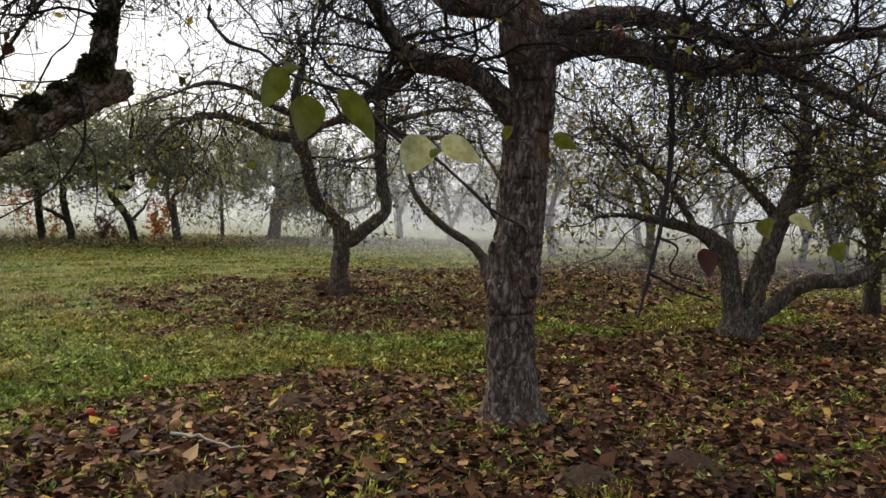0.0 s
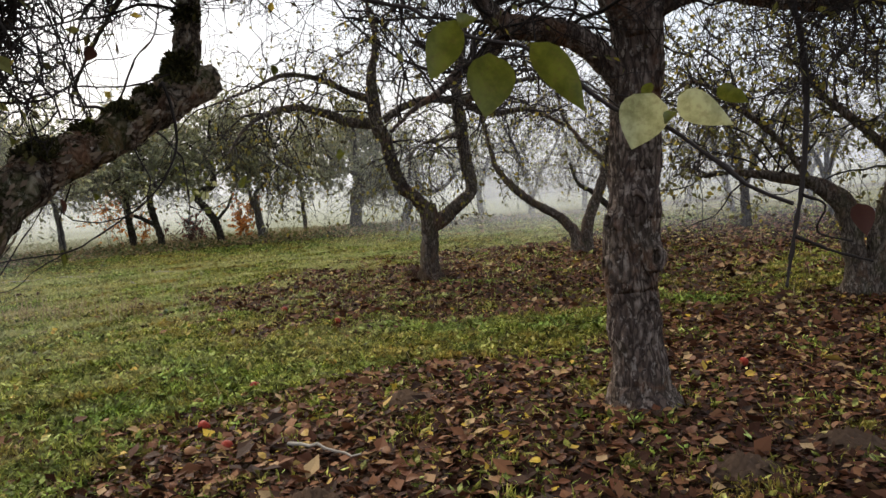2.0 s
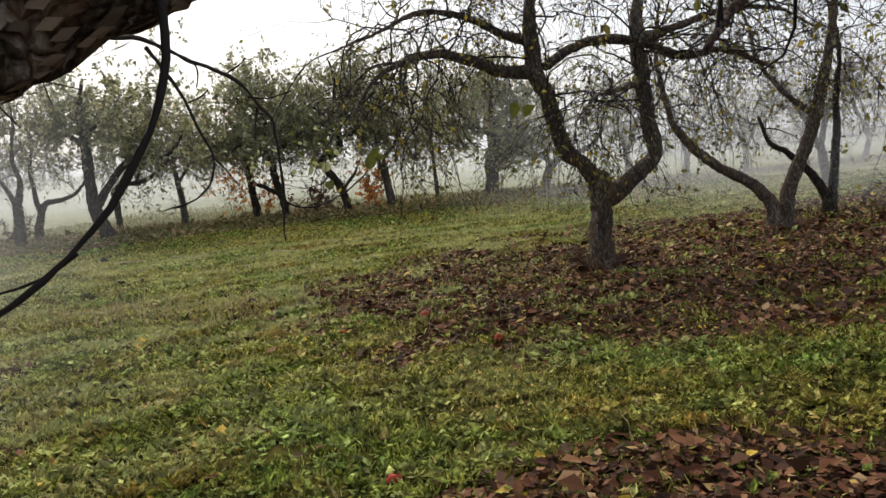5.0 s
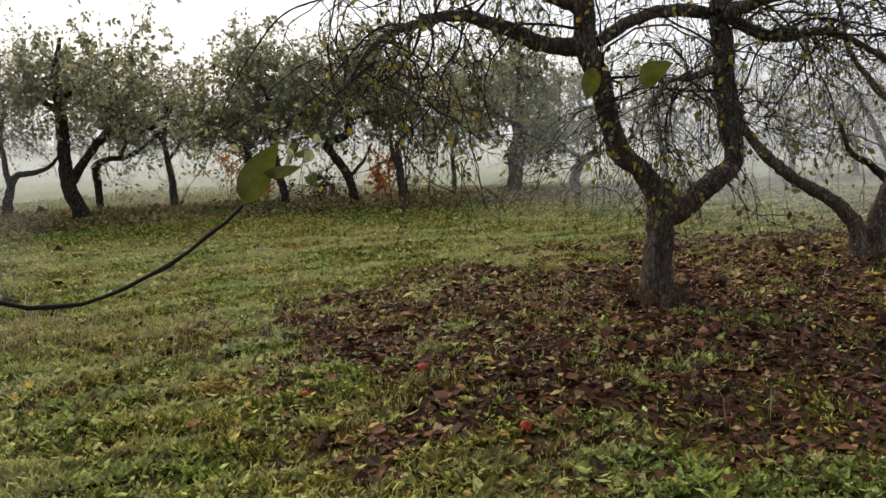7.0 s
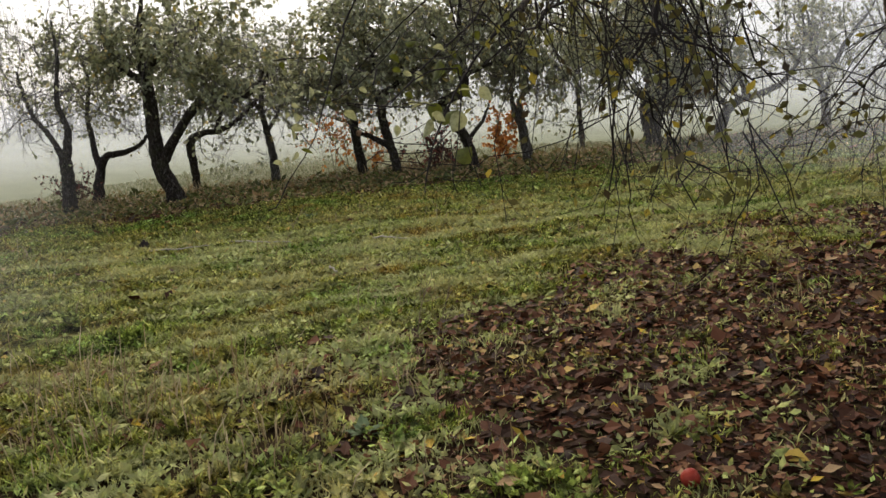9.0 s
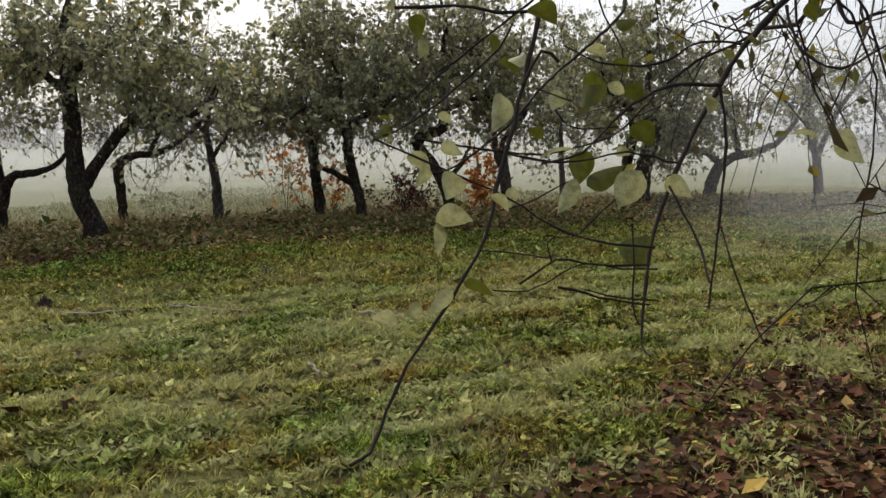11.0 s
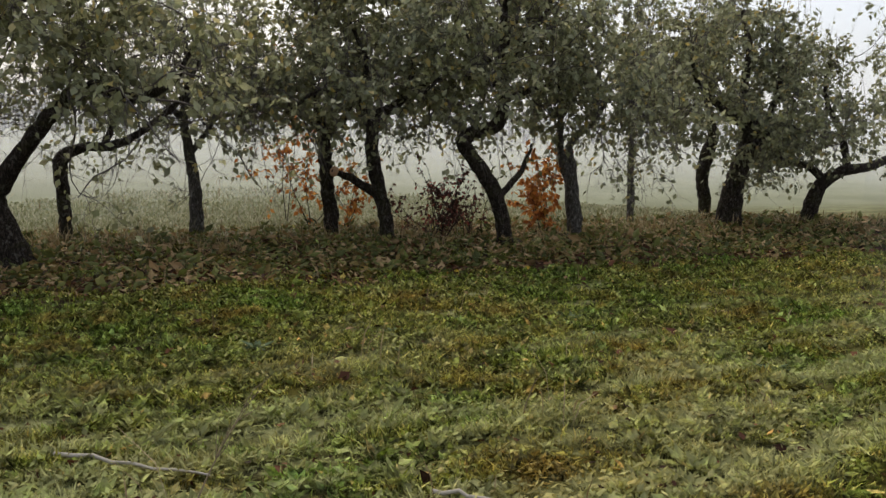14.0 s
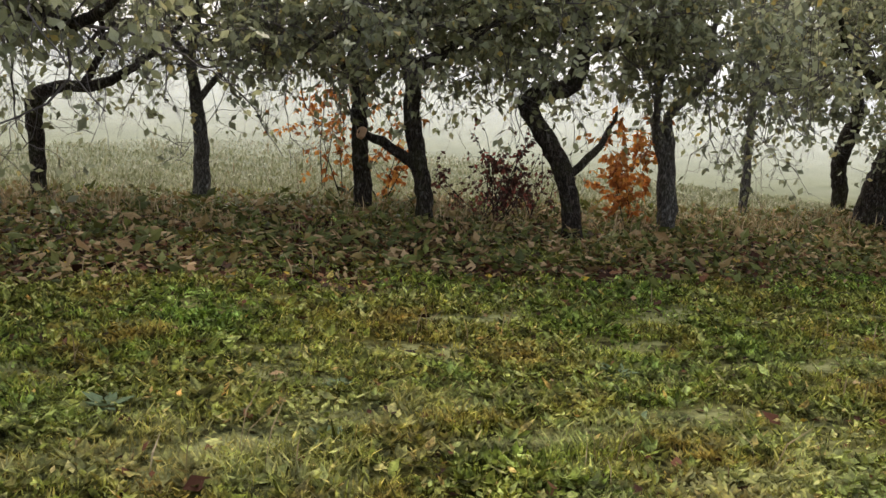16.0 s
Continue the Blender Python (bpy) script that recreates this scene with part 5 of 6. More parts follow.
# trees farther along the rows, which run slantwise to the walk
FARTHER = [(0.2, 32.6), (-1.6, 31.4), (2.4, 35.5), (4.8, 37.6), (7.5, 40.5), (-17.0, 16.6), (-19.3, 14.2), (6.5, 13.0), (9.8, 16.4),
           (13.0, 19.3), (5.2, 21.6), (8.3, 24.6), (11.6, 27.8), (3.2, 25.2), (6.6, 28.8), (10.2, 32.4), (14.5, 31.0), (9.5, 20.5), (16.0, 25.0)]
for i, (fx, fy) in enumerate(FARTHER):
    rng = np.random.default_rng(100 + i)
    leafy = fy - fx > 26
    tree("apple_tree", fx, fy, plain_limbs(rng, rng.uniform(2.8, 3.5)), "apple tree farther along the misty row", BARK_FAR, TWIG_HAZED, 200 + i, 10, 0.12, 0.2, 0.3, 11, 5, 400, 40,
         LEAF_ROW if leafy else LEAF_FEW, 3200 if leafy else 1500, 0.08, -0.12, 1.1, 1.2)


# ---- mist banks and the far tree line ----
def sheet(name, s0, s1, n, along, top, label, material=None):
    """An upright mist bank: along the rows at n metres across them, or across the rows at n metres along."""
    a = np.array([0.7071, 0.7071, 0]) if along else np.array([-0.7071, 0.7071, 0])
    b = np.array([-0.7071, 0.7071, 0]) if along else np.array([0.7071, 0.7071, 0])
    k = np.linspace(s0, s1, 24)
    foot = a[None] * k[:, None] + b[None] * (n + 0.5 * np.sin(k * 0.25) * (n > 9))[:, None]
    v = np.concatenate([foot + np.array([0, 0, 0.05]), foot + np.array([0, 0, top])])
    i = np.arange(23)
    q = np.stack([i, i + 1, i + 25, i + 24], axis=-1)
    return tagged(new(name, mesh_from(name, v, None, q, material or MIST)), label, "mist", kind="structure")


for n in (29.5, 34.0, 41.0, 52.0):
    sheet("mist_bank", -60, 90, n, True, 8, "thin grey morning mist over the meadow")
sheet("mist_bank", 6, 45, 12.7, True, 6, "mist drifting in between the tree rows", MIST_DRIFT)
sheet("mist_bank", 9.5, 50, 16.8, True, 6, "mist drifting in between the tree rows", MIST_DRIFT_FAR)
for n, material in zip((8.0, 12.5), MIST_LOW):
    sheet("mist_bank", -25, 3.3 if n > 12 else 2.8, n, True, 6, "thin ground mist over the mown strip", material)
for s, n_end in ((14.4, 19.0), (19.5, 21.0), (25.0, 28.0)):
    sheet("mist_bank", -20, n_end, s, False, 6, "thin grey morning mist between the rows", MIST_THIN)


def far_woods():
    """A hazy belt of bare trees at the meadow's far edge."""
    rng = np.random.default_rng(55)
    verts, quads, count = [], [], 0
    for i in range(300):
        s, n = rng.uniform(-80, 130), rng.uniform(100, 125)
        x, y = (s - n) * 0.7071, (s + n) * 0.7071
        h = rng.uniform(2.5, 5)
        starts = np.repeat([[x, y, 0.1]], 1, axis=0)
        trunk, rad = grow_twigs(rng, starts, np.array([[0, 0, 1.0]]), np.array([h]), np.array([0.16]), 6, 0.2, 0.1)
        p, d, w, at = pick_on(rng, trunk, 15, 0.12)
        heads = np.array([0, 0, 0.5]) + rng.normal(0, 0.6, p.shape)
        b, br = grow_twigs(rng, p, heads, rng.uniform(0.8, 2.0, 15), np.full(15, 0.09), 5, 0.02, 0.25)
        for line, r, n_sides in ((trunk, rad, 5), (b, br, 3)):
            v, q = tubes(line, r, n_sides)
            verts.append(v)
            quads.append(q + count)
            count += len(v)
    ob = new("far_woods", mesh_from("far_woods", np.vstack(verts), None, np.vstack(quads), TWIG_HAZED))
    tagged(ob, "distant belt of bare trees in the mist", "woods", kind="stuff")


far_woods()

# ---- grass, weeds and fallen leaves ----
def wave(x, y, size, seed):
    """A soft random field from -1 to 1."""
    rng = np.random.default_rng(seed)
    out = np.zeros(x.shape)
    for i in range(7):
        a, f, ph = rng.uniform(0, 6.28), rng.uniform(0.6, 1.8) / size, rng.uniform(0, 6.28)
        out += np.sin((x * math.cos(a) + y * math.sin(a)) * f * 6.28 + ph)
    return np.clip(out / 3.2, -1, 1)


def band(n, centre, half, edge):
    return np.clip((half + edge - np.abs(n - centre)) / edge, 0, 1)


def littered(x, y):
    """How thickly fallen leaves cover the ground, 0 to 1."""
    n = (y - x) * 0.7071 + 0.9 * wave(x, y, 3.5, 5)
    near = band(n, 2.4, 2.6, 1.0)
    second = 0.85 * band(n, 10.1, 1.3 + 1.7 * np.clip(((x + y) * 0.7071 - 5.2) / 1.6, 0, 1), 1.2) * np.clip(((x + y) * 0.7071 - 3.9 + 0.8 * wave(x, y, 1.5, 7)) / 1.2, 0.06, 1)
    third = 0.95 * band((y - x) * 0.7071 + 0.3 * wave(x, y, 2.5, 4), 22.4, 1.1, 0.8) * np.clip(0.75 + 0.5 * wave(x, y, 1.8, 8), 0.2, 1)
    patch = 0.72 + 0.3 * wave(x, y, 1.1, 6)
    return np.maximum(np.maximum(near, second), third) * patch


def strew(count, seed, keep, x0=-17.5, x1=10, y0=-2, y1=31):
    rng = np.random.default_rng(seed)
    x, y = rng.uniform(x0, x1, count), rng.uniform(y0, y1, count)
    hit = rng.random(count) < keep(x, y)
    return rng, x[hit], y[hit]


# places along the way and the bearing walked there: what lies ahead of them is planted thickest
STATIONS = [(0.0, 0.1, 2), (-0.4, 1.0, 8), (-0.7, 2.0, 14), (-1.4, 4.4, 13), (-1.6, 5.8, 14), (-2.2, 6.8, 22), (-3.2, 7.8, 20), (-4.2, 9.0, 17), (-5.0, 10.0, 19), (-5.7, 11.4, 18), (-6.2, 13.0, 17), (-6.1, 14.9, 24)]


def ahead(x, y):
    """Metres from the nearest place of the way that faces here."""
    best = np.full(x.shape, 40.0)
    for sx, sy, bearing in STATIONS:
        a = radians(bearing)
        fx, fy = -math.sin(a), math.cos(a)
        forward = (x - sx) * fx + (y - sy) * fy
        side = np.abs((x - sx) * fy - (y - sy) * fx)
        seen = (forward > 1.5) & (side < forward * 0.62 + 0.5)
        best = np.minimum(best, np.where(seen, forward, 40.0))
    return best


def thin_out(x, y, power=1.25, near=3.2):
    return np.clip(near / ahead(x, y), 0.03, 1) ** power


def mown(x, y):
    """Ridges of cut grass that run along the rows, -1 to 1, only on the mown strip."""
    n, s = (y - x) * 0.7071, (y + x) * 0.7071
    bent = n + 0.35 * wave(x, y, 3.0, 14)
    out = np.sin(bent * 9.0 + 1.5 * wave(s * 0.4, n, 1.2, 15)) * 0.6 + wave(s * 0.25, n, 0.5, 16) * 0.6
    return out * np.clip((n - 9.5) / 2, 0, 1) * np.clip((21 - n) / 1.5, 0, 1)


def grass_keep(x, y):
    clump = np.clip(0.6 + 0.6 * wave(x, y, 0.55, 9) + 0.3 * wave(x, y, 2.2, 10) + 0.45 * mown(x, y), 0.12, 1)
    return thin_out(x, y, 1.0) * clump * (1 - 0.92 * np.clip(littered(x, y) * 1.7, 0, 1)) * ((y - x) * 0.7071 < 25.5)


def blades(name, count, seed, keep, height, width, material, label, lean=0.6):
    rng, x, y = strew(count, seed, keep)
    m = len(x)
    d = ahead(x, y)
    base = np.stack([x, y, ground_z(x, y) - 0.005], axis=-1)
    a = rng.uniform(0, 6.28, m)
    side = np.stack([np.cos(a), np.sin(a), np.zeros(m)], axis=-1)
    a2 = a + 1.57 + rng.normal(0, 0.5, m)
    tip_dir = np.stack([np.cos(a2), np.sin(a2), np.zeros(m)], axis=-1)
    h = (height * rng.uniform(0.45, 1.35, m) * (0.85 + 0.35 * wave(x, y, 0.8, 12) + 0.3 * wave(x, y, 0.28, 13) + 0.35 * mown(x, y)))[:, None]
    w = (width * rng.uniform(0.7, 1.4, m) * (1 + np.clip(d - 4, 0, 10) * 0.10))[:, None]
    bend = h * (lean * rng.random(m))[:, None]
    up = np.array([0, 0, 1.0])
    mid = base + up * h * 0.6 + tip_dir * bend * 0.4
    v = np.stack([base, mid - side * w, mid + side * w, base + up * h * 0.95 + tip_dir * bend * 1.3], axis=1)
    i = np.arange(m)[:, None, None] * 4
    t = np.array([[0, 2, 1], [1, 2, 3]])[None] + i
    return tagged(new(name, mesh_from(name, v, t, None, material, False)), label, "grass", kind="stuff")


blades("grass", 3750000, 21, grass_keep, 0.062, 0.0046, GRASS, "short damp orchard grass with patches of rime", 0.9)


def flat_leaves(name, count, seed, keep, size, lift, tilt, material, label, category, fold, wide):
    rng, x, y = strew(count, seed, keep)
    m = len(x)
    base = np.stack([x, y, ground_z(x, y) + lift * rng.random(m) + 0.004], axis=-1)
    a = rng.uniform(0, 6.28, m)
    along = np.stack([np.cos(a), np.sin(a), rng.normal(0, tilt, m)], axis=-1)
    normal = np.array([0, 0, 1.0]) + rng.normal(0, tilt, (m, 3))
    me = leaves_mesh(name, base, along, normal, size * np.clip(rng.lognormal(-0.05, 0.38, m), 0.4, 2.4) * (1 + np.clip(ahead(x, y) - 5, 0, 10) * 0.05), material, fold, wide, plain=m > 120000)
    return tagged(new(name, me), label, category, kind="stuff")


def weed_keep(x, y):
    return grass_keep(x, y) * np.clip(0.65 + 0.7 * wave(x, y, 1.4, 31), 0.2, 1) * ((y - x) * 0.7071 < 22.5)


def litter_keep(x, y):
    return np.clip(littered(x, y) + 0.03, 0, 1) * thin_out(x, y, 1.0, 5.6) * ((y - x) * 0.7071 < 25)


flat_leaves("weed", 2300000, 22, weed_keep, 0.045, 0.05, 0.45, WEED, "broad low weed leaves among the grass", "weeds", -0.1, 0.26)


def plant_keep(x, y):
    patch = np.clip(0.5 + 0.7 * wave(x, y, 1.2, 33) + 0.5 * wave(x, y, 0.4, 34) + 0.4 * mown(x, y), 0.03, 1)
    return patch * thin_out(x, y, 1.0, 4.6) * (1 - 0.97 * np.clip(littered(x, y) * 2.2, 0, 1)) * ((y - x) * 0.7071 < 24)


def weed_plants(name, count, seed, keep, each, size, material, label):
    """Low broad-leaved plants: arching leaves round one crown."""
    rng, x, y = strew(count, seed, keep)
    m = len(x)
    centre = np.stack([x, y, ground_z(x, y) + 0.01], axis=-1)
    a = rng.uniform(0, 6.28, (m, 1)) + np.arange(each) * 2.4 + rng.normal(0, 0.3, (m, each))
    rise = rng.uniform(0.2, 1.1, (m, each))
    along = np.stack([np.cos(a) * np.cos(rise), np.sin(a) * np.cos(rise), np.sin(rise)], axis=-1).reshape(-1, 3)
    length = (size * np.clip(rng.lognormal(0, 0.35, (m, 1)), 0.5, 2.2) * rng.uniform(0.6, 1.2, (m, each))).ravel()
    base = np.repeat(centre, each, axis=0) + along * 0.012
    normal = np.array([0, 0, 1.0]) + rng.normal(0, 0.2, along.shape)
    me = leaves_mesh(name, base, along, normal, length, material, 0.13, 0.25)
    return tagged(new(name, me), label, "weeds", kind="stuff")


weed_plants("weed_rosettes", 420000, 27, plant_keep, 6, 0.050, WEED, "low broad-leaved weeds growing in tufts in the grass")
flat_leaves("leaf_litter", 1150000, 23, litter_keep, 0.062, 0.03, 0.38, LITTER, "damp brown fallen apple leaves", "fallen leaves", 0.16, 0.33)

# ---- shoots that hang into the way ----
PALE = [LEAF_BIG, LEAF_WHITE, LEAF_BIG]
shoots_on(LIMB_TREE, LEANING_LIMBS, LEAFY_SPRAY, LEAFY_SPRAY_LEAVES, [LEAF_BIG, LEAF_BIG, LEAF_BIG, LEAF_BIG, LEAF_WHITE, LEAF_WHITE], 71)
shoots_on(NEAR_TREE, OLD_TRUNK, LONG_SHOOT, LONG_SHOOT_LEAVES, [LEAF_BIG, LEAF_BIG, LEAF_WHITE, LEAF_DARK], 72)
shoots_on(LIMB_TREE, LEANING_LIMBS, LOW_SHOOT, LOW_SHOOT_LEAVES, [LEAF_BIG], 73)
shoots_on(LIMB_TREE, LEANING_LIMBS, UNDER_LIMB, UNDER_LIMB_LEAVES, [LEAF_BIG, LEAF_BIG, LEAF_DARK], 74, thin=0.6)
shoots_on(FORK_TREE, FORKED, DROOPING_BOUGH, DROOPING_BOUGH_LEAVES, [LEAF_WHITE, LEAF_BIG, LEAF_WHITE, LEAF_WHITE], 75, thin=0.8)
shoots_on(FORK_TREE, FORKED, LAST_LEAVES, LAST_LEAVES_LEAVES, [LEAF_BIG, LEAF_WHITE], 76)
shoots_on(FORK_TREE, FORKED, LEAFY_END, LEAFY_END_LEAVES, [LEAF_BIG, LEAF_WHITE, LEAF_WHITE, LEAF_BIG], 78, thin=0.8)


def knot(root, centre, facing, size, depth):
    """A healed branch scar: a swollen ring of bark round a dark hollow."""
    rng = np.random.default_rng(77)
    f = unit(np.array(facing, float))
    a = unit(np.cross(f, (0, 0, 1.0)))
    u = np.cross(a, f)
    profile = [(1.5, -0.25), (1.25, 0.15), (1.0, 0.42), (0.78, 0.45), (0.6, 0.2), (0.45, -0.25), (0.05, -0.4)]
    ang = np.arange(20) * 2 * np.pi / 20
    v = np.array([np.array(centre) + size * (a * math.cos(t) * r * 0.85 + u * math.sin(t) * r * 1.15) * (1 + 0.08 * rng.normal()) + f * z * depth for r, z in profile for t in ang])
    idx = np.arange(len(v)).reshape(len(profile), 20)
    nxt = np.roll(idx, -1, axis=1)
    q = np.stack([idx[:-1], nxt[:-1], nxt[1:], idx[1:]], axis=-1).reshape(-1, 4)
    part("knot", mesh_from("knot", v, None, q, BARK_NEAR), root, "swollen healed branch scar")


knot(NEAR_TREE, (0.09, -0.165, 0.93), (0.35, -1.0, 0.0), 0.062, 0.085)
knot(NEAR_TREE, (-0.01, -0.15, 1.24), (0.0, -1.0, -0.1), 0.085, 0.075)
knot(NEAR_TREE, (-0.15, -0.09, 1.14), (-0.9, -0.6, 0.1), 0.055, 0.07)
knot(NEAR_TREE, (-0.17, -0.05, 0.88), (-1.0, -0.3, 0.1), 0.05, 0.08)
knot(NEAR_TREE, (0.06, -0.15, 0.66), (0.3, -1.0, 0.0), 0.04, 0.03)


def moss_on(root, limbs, spots, seed):
    """Cushions of moss tufts on the upper side of a limb."""
    rng = np.random.default_rng(seed)
    for which, at, length, count in spots:
        line, radii = smooth_line(limbs[which], 0.03)
        c = int(at * (len(line) - 2))
        i = np.clip(c + rng.normal(0, length / 0.03 * 0.4, count).astype(int), 1, len(line) - 2)
        t = unit(line[i + 1] - line[i - 1])
        up = unit(np.array([0, 0, 1.0]) - t * t[:, 2:3])
        out = unit(up + 0.75 * rng.normal(0, 1, (count, 1)) * np.cross(t, up))
        base = line[i] + out * (radii[i] * 0.98)[:, None] + t * rng.normal(0, 0.015, (count, 1))
        me = leaves_mesh("moss", base, out + rng.normal(0, 0.5, (count, 3)), rng.normal(0, 1, (count, 3)), rng.uniform(0.012, 0.04, count), MOSS, 0.1, 0.25, plain=True)
        tagged(part("moss", me, root, "dark green moss cushion"), kind="stuff")


moss_on(LIMB_TREE, LEANING_LIMBS, ((0, 0.45, 0.06, 600), (0, 0.60, 0.07, 1000), (0, 0.70, 0.04, 400), (0, 0.79, 0.05, 600), (0, 0.87, 0.03, 300), (0, 0.93, 0.07, 1200), (1, 0.12, 0.07, 700), (1, 0.4, 0.05, 250)), 79)


def hanging_apple(root, x, y, z, size):
    profile = [(0.02, 0.62), (0.2, 0.70), (0.55, 0.80), (0.85, 0.55), (1.0, 0.1), (0.9, -0.4), (0.6, -0.8), (0.3, -0.88), (0.05, -0.76)]
    v, q = lathe([(r * size, h * size) for r, h in profile], 14)
    part("apple", mesh_from("apple", v + np.array((x, y, z)) - np.array(root.location), None, q, APPLE_PINK), root, "last pink apple on the tree")


# ---- windfalls, molehills, sticks and plants ----
def plain_material(name, a, b, rough=0.5, scale=30):
    mat, nt, link = nodes_of(name)
    col = blend(nt, noise_at(nt, scale, 5, rough=0.65), a, b)
    finish(nt, col, rough, noise_at(nt, scale * 3, 4), 0.3, 0.01)
    return mat


APPLE_RED = plain_material("red_apple_skin", (0.20, 0.012, 0.012), (0.32, 0.06, 0.03), 0.35, 40)
APPLE_TAN = plain_material("rotting_apple_skin", (0.18, 0.08, 0.035), (0.38, 0.21, 0.11), 0.45, 40)
MOLE_SOIL = plain_material("crumbly_soil", (0.03, 0.019, 0.013), (0.10, 0.066, 0.045), 0.95, 40)
STICK = plain_material("weathered_wood", (0.22, 0.19, 0.15), (0.48, 0.44, 0.38), 0.8, 60)
BLACK_RIND = plain_material("black_rot", (0.008, 0.007, 0.006), (0.04, 0.03, 0.025), 0.7, 50)


def lathe(profile, sides):
    ang = np.arange(sides) * 2 * np.pi / sides
    v = np.array([[r * math.cos(a), r * math.sin(a), z] for r, z in profile for a in ang])
    idx = np.arange(len(v)).reshape(len(profile), sides)
    nxt = np.roll(idx, -1, axis=1)
    return v, np.stack([idx[:-1], nxt[:-1], nxt[1:], idx[1:]], axis=-1).reshape(-1, 4)


APPLE_PINK = plain_material("pink_apple_skin", (0.42, 0.16, 0.12), (0.55, 0.32, 0.24), 0.4, 40)
hanging_apple(NEAR_TREE, 1.04, 5.48, 2.66, 0.04)


def apple(x, y, size, material, label, seed):
    rng = np.random.default_rng(seed)
    root = new("apple")
    root.matrix_basis = pose(x, y, float(ground_z(np.array(x), np.array(y))) + size * 0.82, *rng.uniform(-70, 70, 2), rng.uniform(0, 360))
    tagged(root, label, "apple", "windfall apples")
    profile = [(0.02, 0.62), (0.2, 0.70), (0.55, 0.80), (0.85, 0.55), (1.0, 0.1), (0.9, -0.4), (0.6, -0.8), (0.3, -0.88), (0.05, -0.76)]
    v, q = lathe([(r * size, z * size) for r, z in profile], 12)
    v += rng.normal(0, size * 0.02, v.shape)
    part("flesh", mesh_from("flesh", v, None, q, material), root)
    line = np.array([[[0, 0, size * 0.6], [0.1 * size, 0, size * 0.9], [0.25 * size, 0, size * 1.15]]])
    sv, sq = tubes(line, np.full((1, 3), size * 0.05), 5)
    part("stalk", mesh_from("stalk", sv, None, sq, TWIG), root)


APPLES = [(-2.19, 6.49, 0), (-1.75, 5.89, 1), (-2.46, 6.08, 1), (-2.21, 5.52, 0), (-1.92, 5.11, 0), (-2.1, 5.02, 1), (-1.6, 5.3, 1), (2.0, 5.01, 0), (3.75, 8.36, 0), (-3.06, 10.41, 0),
          (-2.7, 10.0, 1), (-2.2, 9.4, 0), (-3.6, 9.7, 0), (2.3, 5.8, 1), (1.4, 6.9, 0), (-1.2, 11.9, 1)]
for i, (ax, ay, tan) in enumerate(APPLES):
    apple(ax, ay, 0.036 if i % 3 else 0.04, APPLE_TAN if tan else APPLE_RED, "rotting tan windfall apple in the leaves" if tan else "red windfall apple lying in the leaves", 300 + i)


def mound(name, x, y, wide, high, material, label, category, seed):
    """A low heap of crumbs of earth."""
    rng = np.random.default_rng(seed)
    k = np.linspace(-1, 1, 34)
    gx, gy = np.meshgrid(k, k)
    rad = np.hypot(gx, gy)
    z = high * np.exp(-3.2 * rad ** 2) + rng.normal(0, 0.2, gx.shape) * high * np.clip(1.1 - rad, 0, 1) - 0.03 * np.clip(rad - 0.75, 0, 1)
    v = np.stack([x + gx * wide, y + gy * wide, ground_z(x + gx * wide, y + gy * wide) + z], axis=-1)
    idx = np.arange(gx.size).reshape(gx.shape)
    q = np.stack([idx[:-1, :-1], idx[:-1, 1:], idx[1:, 1:], idx[1:, :-1]], axis=-1)
    return tagged(new(name, mesh_from(name, v, None, q, material)), label, category, "molehills")


for i, (mx, my, w) in enumerate(((0.81, 4.57, 0.30), (1.42, 4.92, 0.34), (-1.21, 4.22, 0.26), (-3.53, 5.01, 0.34), (-1.0, 6.0, 0.3))):
    mound("molehill", mx, my, w * 0.85, 0.075, MOLE_SOIL, "low brown molehill of crumbly soil in the litter", "molehill", 400 + i)
mound("rotten_lump", -9.85, 15.25, 0.13, 0.11, BLACK_RIND, "black rotten lump lying in the short grass", "clump", 409)


def stick(x, y, length, turn, seed):
    rng = np.random.default_rng(seed)
    s = np.linspace(-0.5, 0.5, 9) * length
    px, py = x + s * math.cos(turn), y + s * math.sin(turn)
    line = np.stack([px + rng.normal(0, 0.012, 9), py + rng.normal(0, 0.012, 9), ground_z(px, py) + 0.055 + rng.normal(0, 0.008, 9)], axis=-1)
    v, q = tubes(line[None], np.linspace(0.011, 0.005, 9)[None], 7)
    tagged(new("stick", mesh_from("stick", v, None, q, STICK)), "weathered grey stick lying in the grass", "stick", "fallen sticks")


for i, (sx, sy, ln, tn) in enumerate(((-9.2, 15.12, 0.7, 0.75), (-8.42, 15.6, 0.8, 0.1), (-6.81, 15.79, 0.55, 0.0), (-6.68, 14.15, 0.22, -0.7), (-1.3, 4.9, 0.5, -0.5))):
    stick(sx, sy, ln, tn, 420 + i)


